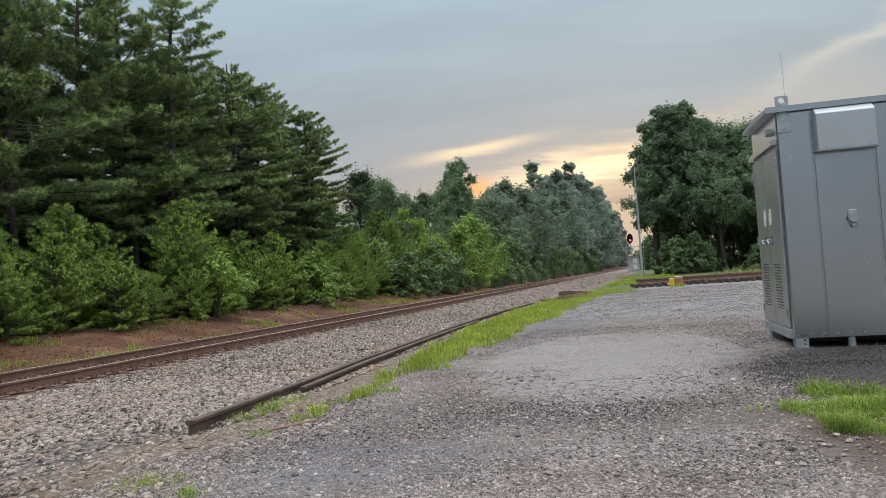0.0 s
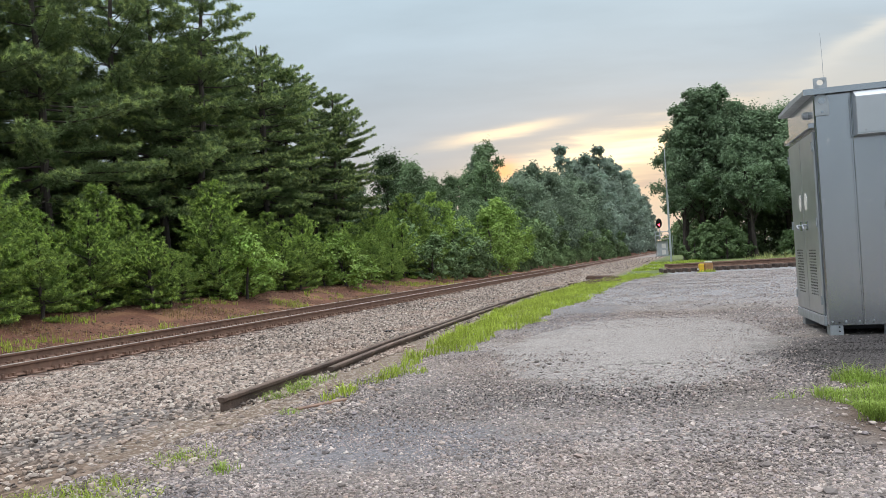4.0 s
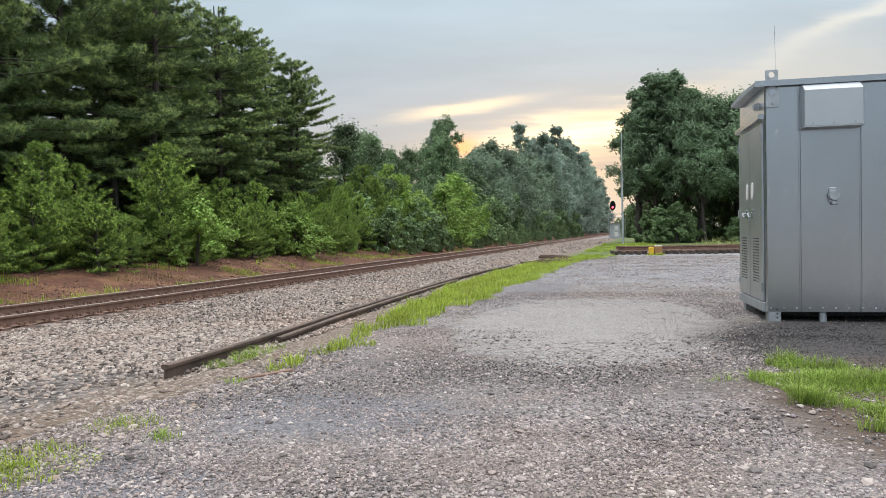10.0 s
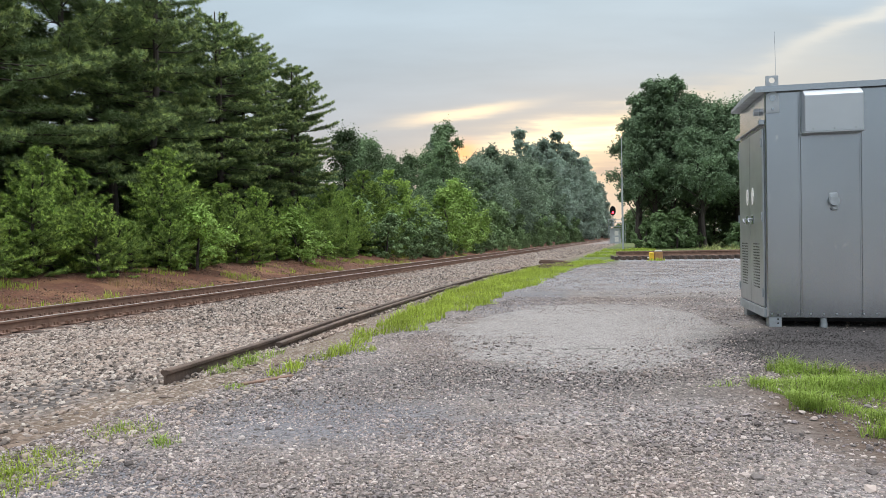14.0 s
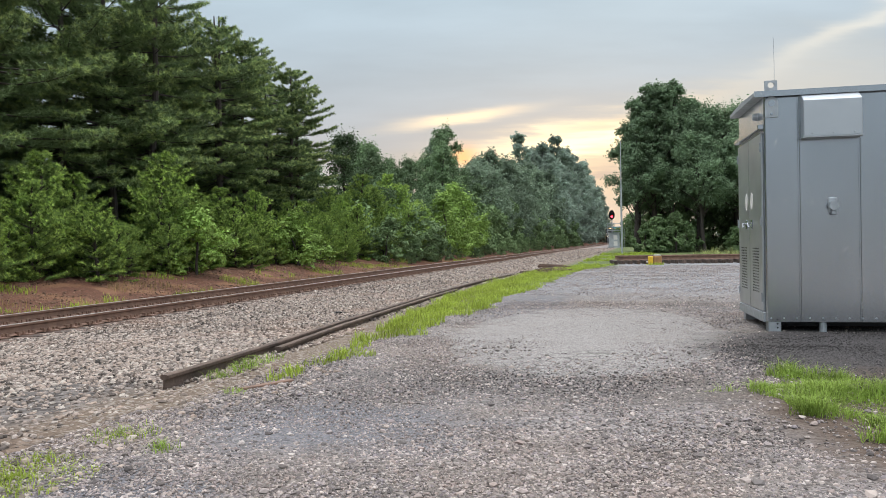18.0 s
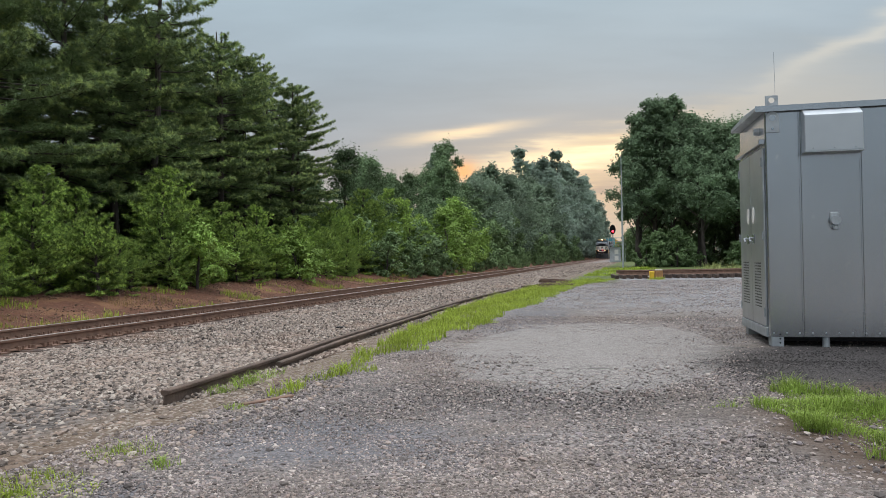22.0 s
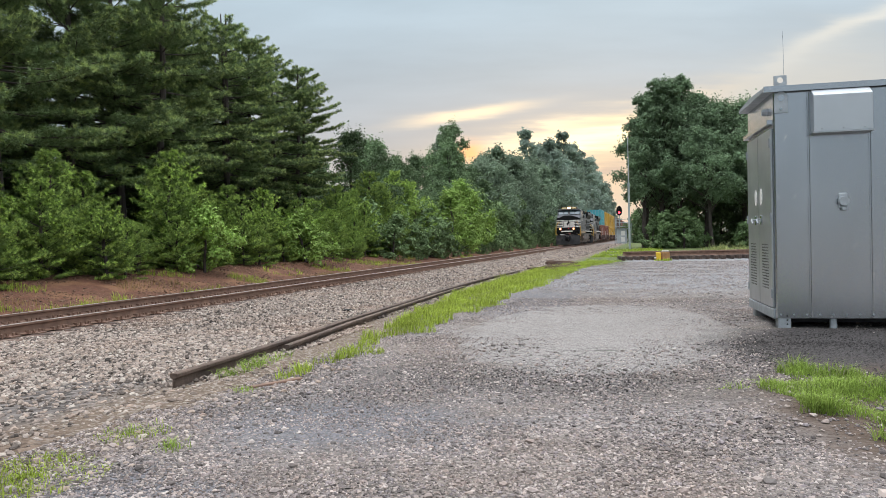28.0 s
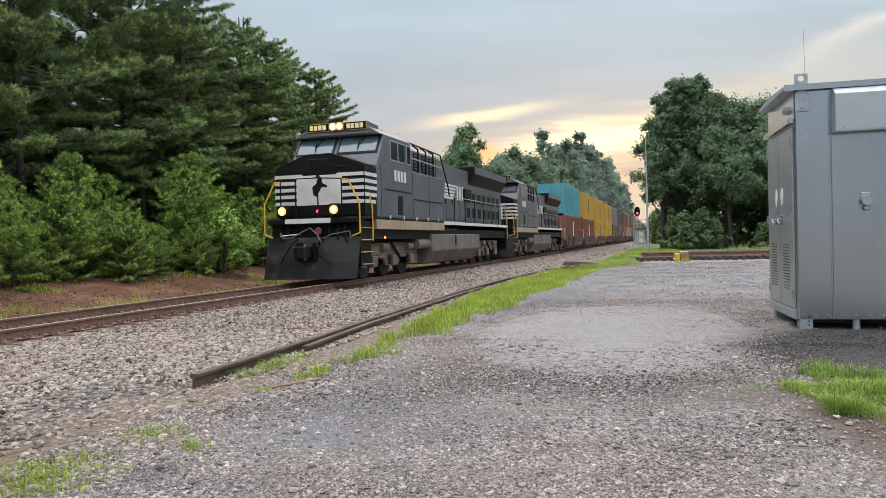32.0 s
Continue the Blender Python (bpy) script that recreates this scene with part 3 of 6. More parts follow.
parts = [sow(1.1, 6.4, 1.0, 9.5, 950), sow(1.1, 6.1, 9.5, 18, 420), sow(1.1, 5.9, 18, 40, 110), sow(1.1, 6.2, 40, 110, 22)]
bx, by = np.concatenate([p[0] for p in parts]), np.concatenate([p[1] for p in parts])
keep = ~((by < 5.6) & (bx > 5.0) & (rng.random(len(bx)) < 0.88))
keep &= ~((bx < 1.35) & ((by / 0.5) % 1 < 0.46))
bx, by = bx[keep], by[keep]
bs = 0.013 + 0.013 * rng.random(len(bx)) ** 1.5 + 0.0008 * np.clip(by - 6, 0, 40)
fore = by < 9.5
stones("ballast", bx[fore], by[fore], bs[fore], M_BALLAST, "loose grey and pinkish crushed stone ballast beside the rails", ICO, ICOF, 0.3, 0.85)
stones("far_ballast", bx[~fore], by[~fore], bs[~fore] * 1.15, M_BALLAST, "grey and pinkish crushed stone ballast along the line", OCTA, OCTF, 0.3, 0.9)
parts = [sow(6.6, 11.6, 1.6, 4.5, 4300), sow(6.8, 12.8, 4.5, 8.5, 2000), sow(7.2, 13, 8.5, 14, 650), sow(7.4, 15, 14, 33, 130)]
sx, sy = np.concatenate([p[0] for p in parts]), np.concatenate([p[1] for p in parts])
on_pad = ((sx - 9.4) / 1.6) ** 2 + ((sy - 9.45) / 3.2) ** 2 < 1
on_fine = ((sx - 8.1) / 0.95) ** 2 + ((sy - 4.4) / 0.7) ** 2 + 0.45 * rng.normal(size=len(sx)) < 0.8
dark = ((sx - 12.5) / 1.7) ** 2 + ((sy - 8.1) / 2.0) ** 2 + 0.25 * rng.normal(size=len(sx)) < 1
dark |= (((sx - 9.4) / 1.9) ** 2 + ((sy - 6.0) / 0.5) ** 2 + 0.5 * rng.normal(size=len(sx)) < 0.9) & (rng.random(len(sx)) < 0.4)
size = 0.0065 + 0.008 * rng.random(len(sx)) ** 3 + 0.0005 * np.clip(sy - 8, 0, 20)
size = np.where(on_pad | on_fine, size * 0.72, size)
keep = ~((((sx - 11.75) / 0.9) ** 2 + ((sy - 5.2) / 1.6) ** 2 < 1) & (rng.random(len(sx)) < 0.8))
keep &= ~dark & ~(on_pad & (rng.random(len(sx)) < 0.6))
stones("gravel", sx[keep], sy[keep], size[keep], M_GRAVEL, "fine loose grey and tan gravel spread over the yard", OCTA, OCTF, 0.2, 0.75)
stones("asphalt_crumbs", sx[dark], sy[dark], size[dark] * 0.8, M_CRUMB, "broken asphalt crumbs by the equipment case, darkened for its shade", OCTA, OCTF, 0.2)
xx, yy = sow(6.9, 12.5, 1.8, 8, 55)
off = ((xx - 12.5) / 1.9) ** 2 + ((yy - 8.1) / 2.2) ** 2 > 1
xx, yy = xx[off], yy[off]
stones("coarse_gravel", xx, yy, 0.010 + 0.014 * rng.random(len(xx)) ** 2, M_GRAVEL, "larger pale stones lying among the gravel", ICO, ICOF, 0.3, 0.6)
xx, yy = sow(-6.6, -2.6, 6, 40, 130)
keep = np.array([noise.noise((p * 0.8, q * 0.8, 3)) for p, q in zip(xx, yy)]) > -0.25
stones("bank_litter", xx[keep], yy[keep], 0.012 + 0.03 * rng.random(int(keep.sum())) ** 3, M_LITTER, "brown clods and litter on the clay bank", OCTA, OCTF, 0.2)
xx, yy = sow(4.8, 7.4, 1.0, 6.5, 150)
stones("loose_rubble", xx, yy, 0.012 + 0.016 * rng.random(len(xx)) ** 2, M_BALLAST, "scattered pale stones on bare soil", ICO, ICOF, 0.1, 0.7)


# ---------------------------------------------------------------- main line
RAIL = [(-0.07, 0), (0.07, 0), (0.07, 0.012), (0.012, 0.035), (0.009, 0.125), (0.034, 0.14), (0.036, 0.165), (0.028, 0.172), (-0.028, 0.172), (-0.036, 0.165),
        (-0.034, 0.14), (-0.009, 0.125), (-0.012, 0.035), (-0.07, 0.012)]


def rail(name, x, y0, y1, z, parent, mats=True, scale=1.0):
    s = Shape().prism([(x + u * scale, z + w * scale) for u, w in RAIL], y0, y1, "y")
    ob = part(name, s, M_RAIL, parent)
    if mats:
        top = Shape().box(x - 0.033 * scale, x + 0.033 * scale, y0, y1, z + 0.171 * scale, z + 0.1745 * scale)
        part("running_band", top, M_RAILTOP, ob, "polished running surface")
    return ob


line = thing("railway_track", "straight main line of two rusty rails on dark timber ties", "railway track", TRACK, kind="structure")
for side in (-0.7535, 0.7535):
    rail("rail", side, -60, 900, RAIL_Z - 0.1745, line)
tie = Shape().box(-1.3, 1.3, -0.11, 0.11, -0.33, -0.148)
tie_mesh = None
for i in range(150):
    y = -6 + i * 0.495
    m = pose(random.uniform(-0.06, 0.06), y + random.uniform(-0.02, 0.02), random.uniform(-0.008, 0.0), 0, 0, random.uniform(-1.2, 1.2))
    if tie_mesh is None:
        ob = part("tie", tie, M_TIE, line, bevel=0.012, m=m)
        tie_mesh = ob.data
    else:
        ob = new("tie", tie_mesh)
        ob.parent, ob.matrix_basis = line, m
plates = Shape()
for i in range(150):
    y = -6 + i * 0.495
    for side in (-0.7535, 0.7535):
        plates.box(side - 0.19, side + 0.19, y - 0.09, y + 0.09, -0.150, -0.132)
        for dx in (-0.085, 0.085):
            for dy in (-0.06, 0.05):
                plates.box(side + dx - 0.016, side + dx + 0.016, y + dy - 0.016, y + dy + 0.016, -0.14, -0.085)
        for dy in (-0.14, 0.14):
            plates.box(side - 0.09, side + 0.09, y + dy - 0.02, y + dy + 0.02, -0.15, -0.09)
tagged(part("tie_plates", plates, M_RAIL, line, "rusty tie plates, spikes and rail anchors"), kind="stuff")

# old siding rail, left in the ground, running into a few rotten ties
old = thing("abandoned_rail", "old rust-brown siding rail half sunk in soil and grass", "rail", TRACK)


def bent_rail(name, pts, parent, width=1.0):
    s = Shape()
    n = len(RAIL)
    rows = []
    for x, y, z in pts:
        rows.append([(x + u * width, y, z + w) for u, w in RAIL])
    v = [p for r in rows for p in r]
    f = []
    for k in range(len(pts) - 1):
        for i in range(n):
            j = (i + 1) % n
            f.append((k * n + i, k * n + j, (k + 1) * n + j, (k + 1) * n + i))
    f += [tuple(range(n - 1, -1, -1)), tuple(range((len(pts) - 1) * n, len(pts) * n))]
    s.add(v, f)
    return part(name, s, M_OLDRAIL, parent)


bent_rail("rail_length", [(6.26, 5.25, -0.065), (6.11, 7.47, -0.09), (5.93, 9.7, -0.10), (5.80, 12.5, -0.11), (5.68, 15, -0.11), (5.6, 18, -0.115), (5.6, 21, -0.12), (5.75, 25, -0.125)], old)
bent_rail("second_rail_length", [(6.30, 7.14, -0.10), (6.11, 9.3, -0.105), (5.97, 12.0, -0.11), (5.86, 14.5, -0.115), (5.80, 17, -0.12)], old)
strip = thing("buried_strip", "short length of rusty steel showing through the gravel", "scrap steel", TRACK)
part("bar", Shape().box(-0.03, 0.03, -0.24, 0.24, -0.02, 0.018), M_RAIL, strip, bevel=0.005, m=pose(7.07, 5.5, 0, 0, 0, -29))
for i in range(10):
    ob = thing("rotten_tie", "grey-brown rotten crosstie lying in the grass", "crosstie", on_track(6.7 + random.uniform(-0.4, 0.4), 26.4 + i * 0.7, 0.0, random.uniform(-22, 22)), "rotten crossties")
    w, hh = random.uniform(0.07, 0.11), random.uniform(0.03, 0.11)
    half = [random.uniform(0.3, 0.75), random.uniform(0.25, 0.7)]
    s = Shape().prism([(-w, -0.1), (w, -0.1), (w * 1.05, hh * 0.6), (w * 0.7, hh), (0.1 * w, hh * 0.86), (-w * 0.75, hh), (-w, hh * 0.5)], -half[0], half[1], "x")
    part("timber", s, M_ROTTEN, ob, bevel=0.012, m=pose(0, 0, 0, 0, random.uniform(-4, 4), 0))
rock = thing("dark_clinker", "dark lump of clinker lying on the ballast", "stone", on_track(4.95, 12.0, -0.05))
part("lump", Shape().add([tuple(p) for p in CUBE * np.array([0.11, 0.06, 0.035]) * (1 + rng.uniform(-.3, .3, (8, 3)))], [tuple(q) for q in CUBF]), M_BLACK, rock)

# ---------------------------------------------------------------- equipment case
case = thing("equipment_case", "silver sheet-metal railway equipment case on short legs", "equipment cabinet", pose(3.92, 8.94, 0, 0, 0, -12))
CW, CD, CZ0, CZ1 = 2.1, 1.6, 0.115, 2.86
part("body", Shape().box(0, CW, 0, CD, CZ0, CZ1), M_STEEL, case, bevel=0.012)
# dark block fills the gap below the body with painted shade
part("underframe", Shape().box(0.12, CW - 0.1, 0.14, CD - 0.1, 0.06, CZ0), M_SHADE, case)
# raised front panels with folded seams
for x0, x1 in ((0.012, 0.375), (0.395, 1.04), (1.06, 1.72), (1.74, CW - 0.01)):
    part("front_panel", Shape().box(x0, x1, -0.012, 0.0, CZ0 + 0.004, CZ1 - 0.03), M_STEEL, case, bevel=0.004)
roof_s = Shape().prism([(-0.05, CZ1 - 0.005), (CD + 0.05, CZ1 - 0.005), (CD + 0.05, CZ1 + 0.045), (CD / 2, CZ1 + 0.075), (-0.05, CZ1 + 0.045)], -0.11, CW + 0.2, "x")
roof = part("roof", roof_s, M_STEEL2, case, "overhanging folded metal roof", bevel=0.006)
part("drip_edge", Shape().box(-0.115, CW + 0.2, -0.062, -0.05, CZ1 - 0.02, CZ1 + 0.05), M_STEEL, roof)
hood = part("vent_hood", Shape().prism([(-0.012, 2.30), (-0.16, 2.33), (-0.16, 2.76), (-0.012, 2.86)], 0.41, 1.045, "x"), M_HOOD, case, "folded sheet vent hood", bevel=0.006)
part("hood_flange", Shape().box(0.40, 1.055, -0.165, -0.012, 2.315, 2.328), M_STEEL2, hood)
for x in (0.5, 0.73, 0.96):
    part("rivet", Shape().tube((x, -0.158, 2.36), (x, -0.168, 2.36), 0.012, 0.008, 6), M_STEEL2, hood)
lock = part("cable_port", Shape().box(0.70, 0.80, -0.03, -0.01, 1.42, 1.61), M_STEEL2, case, "small round cable port cover", bevel=0.01)
part("port_cap", Shape().tube((0.75, -0.03, 1.51), (0.75, -0.085, 1.51), 0.06, 0.055, 14), M_STEEL2, lock)
part("padlock", Shape().box(0.725, 0.785, -0.07, -0.03, 1.40, 1.45), M_STEEL2, lock, bevel=0.008)
for x, z in [(0.05 + 0.145 * i, CZ0 + 0.05) for i in range(15)]:
    part("bolt", Shape().tube((x, -0.012, z), (x, -0.024, z), 0.012, 0.009, 6), M_STEEL2, case)
for x, y in ((0.02, 0.02), (CW - 0.17, 0.02), (0.02, CD - 0.17), (CW - 0.17, CD - 0.17)):
    leg = part("leg", Shape().box(x, x + 0.02, y - 0.02, y + 0.13, 0.0, 0.26).box(x, x + 0.14, y - 0.03, y - 0.012, 0.0, 0.26), M_STEEL2, case, "galvanised angle leg with bolt holes")
    for k in range(3):
        part("bolt_hole", Shape().tube((x + 0.10, y - 0.029, 0.05 + k * 0.05), (x + 0.10, y - 0.0335, 0.05 + k * 0.05), 0.011, 0.011, 8), M_SHADE, leg)
part("conduit", Shape().tube((0.64, 0.04, 0.0), (0.64, 0.04, 0.13), 0.045, 0.04, 10), M_STEEL2, case, "grey conduit stub under the case")


def eye_plate(x, y, z):
    s = Shape()
    n = 16
    outer = [(-0.075, -0.13), (0.075, -0.13), (0.075, 0.05)] + [(0.075 * math.cos(a), 0.05 + 0.075 * math.sin(a)) for a in np.linspace(0.3, math.pi - 0.3, 7)] + [(-0.075, 0.05)]
    s.prism([(x + u, z + w) for u, w in outer], y - 0.014, y, "y")
    p = part("lifting_plate", s, M_STEEL2, case, "galvanised lifting plate", bevel=0.003)
    part("lifting_hole", Shape().tube((x, y - 0.0145, z + 0.045), (x, y - 0.018, z + 0.045), 0.038, 0.038, n), M_STEEL, p)
    part("rivet", Shape().tube((x, y - 0.0145, z - 0.085), (x, y - 0.022, z - 0.085), 0.018, 0.014, 8), M_STEEL, p)
    return p


eye_plate(0.085, -0.013, 2.72)
eye_plate(CW - 0.09, -0.013, 2.72)


def plate_with_hole(cx, cz, y0, y1, w, h, r):
    """A rounded upright plate pierced by a round hole."""
    s = Shape()
    n = 20
    angles = [2 * math.pi * i / n + math.pi / n for i in range(n)]
    out = [(cx + max(-w, min(w, 1.5 * w * math.cos(a))), cz + max(-h, min(h, 1.35 * h * math.sin(a)))) for a in angles]
    inn = [(cx + r * math.cos(a), cz + 0.02 + r * math.sin(a)) for a in angles]
    v = [(x, y, z) for y in (y0, y1) for ringed in (out, inn) for x, z in ringed]
    f = []
    for i in range(n):
        j = (i + 1) % n
        f += [(i, j, n + j, n + i), (2 * n + i, 3 * n + i, 3 * n + j, 2 * n + j), (i, 2 * n + i, 2 * n + j, j), (n + i, n + j, 3 * n + j, 3 * n + i)]
    return s.add(v, f)


for x in (0.085, CW - 0.09):
    part("lifting_eye", plate_with_hole(x, 2.965, -0.01, 0.012, 0.072, 0.075, 0.036), M_STEEL2, case, "galvanised lifting eye")
part("antenna", Shape().path([(0.17, 0.2, 2.9), (0.172, 0.2, 3.25), (0.165, 0.2, 3.62)], 0.0026, 5), M_STEEL2, case, "thin whip antenna")
# door end
for k, (y0, y1) in enumerate(((0.06, 0.79), (0.81, 1.54))):
    door = part("door", Shape().box(-0.028, 0.0, y0, y1, 0.24, 2.42), M_DOOR, case, "sheet-metal door with louvre holes", bevel=0.008)
    grid = Shape()
    for i in range(7):
        for j in range(16):
            yy = y0 + 0.2 + i * 0.055
            grid.box(-0.0305, -0.027, yy, yy + 0.022, 0.46 + j * 0.036, 0.476 + j * 0.036)
    tagged(part("perforation", grid, M_SHADE, door), kind="stuff")
    yl = y1 - 0.16 if k == 0 else y0 + 0.16
    part("lever_plate", Shape().box(-0.04, -0.027, yl - 0.045, yl + 0.045, 1.26, 1.38), M_STEEL, door, bevel=0.004)
    part("handle", Shape().path([(-0.04, yl, 1.33), (-0.085, yl, 1.333), (-0.095, yl - 0.07, 1.31), (-0.09, yl - 0.11, 1.28)], 0.010, 7), M_STEEL2, door, "dull metal lever handle")
    lab = [(yl + 0.0 + 0.075 * math.cos(a), 1.62 + 0.11 * math.sin(a)) for a in np.linspace(0, 2 * math.pi, 15)[:-1]]
    part("label_plate", Shape().prism(lab, -0.033, -0.027, "x"), M_WHITE, door, "blank white oval plate")
    for z in (0.42, 1.35, 2.25):
        yh = y0 + 0.0 if k == 0 else y1
        part("hinge", Shape().tube((-0.036, yh, z - 0.06), (-0.036, yh, z + 0.05), 0.010, 0.010, 8).box(-0.032, -0.026, yh - 0.028, yh + 0.028, z - 0.03, z + 0.03), M_STEEL2, case)
part("drip_rail", Shape().prism([(0.02, 2.46), (1.58, 2.46), (1.58, 2.52), (0.02, 2.52)], -0.07, 0.0, "x"), M_STEEL, case, bevel=0.005)
part("door_lamp", Shape().tube((0.0, 0.35, 2.66), (-0.06, 0.35, 2.66), 0.05, 0.04, 10), M_STEEL2, case)
part("kick_rail", Shape().box(-0.03, 0.0, 0.02, CD - 0.02, 0.115, 0.23), M_STEEL2, case, bevel=0.004)

# ---------------------------------------------------------------- track panel and marker boxes
panel = thing("track_panel", "spare panel of rusty rail spiked to dark timber ties", "track panel", pose(8.0, 33.95, 0, 0, 0, -8))
for i in range(35):
    part("tie", Shape().box(-0.075 + i * 0.34, 0.075 + i * 0.34, random.uniform(-0.12, 0.08), 2.5, 0.0, random.uniform(0.165, 0.175)), M_TIE, panel, bevel=0.015)
for y in (0.55, 1.95):
    s = Shape().prism([(y + u * 1.1, 0.176 + w * 1.15) for u, w in RAIL], 0.15, 11.4, "x")
    part("rail", s, M_RAIL, panel)
flag = thing("yellow_marker_box", "small bright yellow box standing by the track panel", "marker box", pose(9.45, 33.3, 0, 0, 0, -6))
part("case", Shape().box(-0.14, 0.06, -0.12, 0.12, 0, 0.36), material("bright_yellow_plastic", (0.75, 0.48, 0.03), 0.5, 0, 0.15, 5), flag, bevel=0.02)
part("side_knob", Shape().tube((-0.14, 0, 0.12), (-0.22, 0, 0.12), 0.035, 0.03, 8), M_WHITE, flag)
crate = thing("tan_timber_block", "weathered orange-brown timber block with a pale top", "timber block", pose(9.73, 33.3, 0, 0, 0, -6))
part("block", Shape().box(-0.18, 0.16, -0.15, 0.15, 0, 0.38), material("orange_brown_timber", (0.36, 0.19, 0.08), 0.8, 0, 0.3, 5, 0.4, 20), crate, bevel=0.02)
part("cap", Shape().box(-0.16, 0.14, -0.14, 0.14, 0.38, 0.44), material("pale_cap", (0.50, 0.47, 0.42), 0.7, 0, 0.15, 9), crate, bevel=0.02)

# ---------------------------------------------------------------- signal
M_SIGNAL = material("signal_grey_paint", (0.40, 0.43, 0.44), 0.6, 0.1, 0.15, 2)
house = thing("signal_case", "grey metal signal case with pale panels beside the line", "signal cabinet", pose(25.05, 107.0, 0, 0, 0, -14))
part("body", Shape().box(-0.75, 0.75, -0.6, 0.6, 0.1, 2.12), M_SIGNAL, house, bevel=0.03)
part("plinth", Shape().box(-0.85, 0.85, -0.7, 0.7, -0.05, 0.1), M_STEEL2, house)
part("roof", Shape().box(-0.85, 0.85, -0.7, 0.7, 2.12, 2.2), M_SIGNAL, house, bevel=0.02)
for z0, z1 in ((1.15, 1.8), (0.25, 0.9)):
    part("door_panel", Shape().box(-0.1, 0.45, -0.625, -0.6, z0, z1), M_WHITE, house, "pale door panel", bevel=0.01)
sig = thing("railway_signal", "black railway signal head showing red above a railed platform", "railway signal", pose(24.65, 106.6, 0, 0, 0, -14))
part("mast", Shape().tube((0, 0, 0), (0, 0, 4.3), 0.075, 0.065, 10), M_STEEL2, sig)
head = part("head", Shape().prism([(0.42 * math.cos(a), 4.72 + 0.70 * math.sin(a)) for a in np.linspace(0, 2 * math.pi, 21)[:-1]], -0.22, 0.05, "y"), M_BLACK, sig, "black oval backing board")
for z in (4.48, 4.95):
    v = Shape()
    for a in np.linspace(-0.4, math.pi + 0.4, 10):
        v.tube((0.15 * math.cos(a), -0.2, z + 0.15 * math.sin(a)), (0.15 * math.cos(a), -0.5, z + 0.15 * math.sin(a)), 0.03, 0.02, 4)
    part("visor", v, M_BLACK, head)
part("red_lens", Shape().tube((0, -0.22, 4.48), (0, -0.27, 4.48), 0.145, 0.13, 16), M_RED, head, "glowing red lens")
part("dark_lens", Shape().tube((0, -0.22, 4.95), (0, -0.27, 4.95), 0.11, 0.10, 16), M_BLACK, head)
part("platform", Shape().box(-0.6, 1.5, -0.6, 0.7, 2.45, 2.51), M_STEEL2, sig)
for x, y in ((-0.6, -0.6), (1.5, -0.6), (-0.6, 0.7), (1.5, 0.7)):
    part("post", Shape().tube((x, y, 0.0), (x, y, 3.5), 0.035, 0.035, 6), M_STEEL2, sig)
for z in (3.0, 3.5):
    part("guard_rail", Shape().path([(-0.6, -0.6, z), (1.5, -0.6, z), (1.5, 0.7, z), (-0.6, 0.7, z), (-0.6, -0.6, z)], 0.03, 6), M_STEEL2, sig)
lad = Shape().tube((1.7, -0.3, 0), (1.7, -0.3, 3.2), 0.03).tube((1.7, 0.15, 0), (1.7, 0.15, 3.2), 0.03)
for k in range(10):
    lad.tube((1.7, -0.3, 0.3 * k + 0.2), (1.7, 0.15, 0.3 * k + 0.2), 0.02, n=5)
part("ladder", lad, M_STEEL2, sig)
pole = thing("radio_pole", "tall slim grey metal pole beside the trees", "pole", pose(15.05, 61.6, 0))
part("lower_tube", Shape().tube((0, 0, 0), (0, 0, 5.4), 0.085, 0.08, 10), M_SIGNAL, pole)
part("upper_tube", Shape().tube((0, 0, 5.4), (0.0, 0, 9.4), 0.05, 0.03, 8), M_SIGNAL, pole)
part("collar", Shape().tube((0, 0, 5.3), (0, 0, 5.5), 0.11, 0.11, 10), M_STEEL2, pole)

# ---------------------------------------------------------------- train
# Locomotive frame: y runs back from the coupler, x to the yard side, z up from the rail head.


def wheelset(parent, y, mat=None):
    ax = part("axle", Shape().tube((-0.85, 0, 0), (0.85, 0, 0), 0.09, 0.09, 10), M_TRUCK, parent, m=pose(0, y, 0.53))
    for sx in (-1, 1):
        w = Shape().tube((sx * 0.68, 0, 0), (sx * 0.82, 0, 0), 0.53, 0.52, 24).tube((sx * 0.64, 0, 0), (sx * 0.68, 0, 0), 0.565, 0.56, 24)
        wh = part("wheel", w, M_WHEEL, ax, "dull steel wheel")
        part("hub", Shape().tube((sx * 0.82, 0, 0), (sx * 0.90, 0, 0), 0.15, 0.12, 12).box(sx * 0.86 - 0.03, sx * 0.86 + 0.03, -0.05, 0.05, 0.1, 0.42), M_BLACK, ax)
    return ax


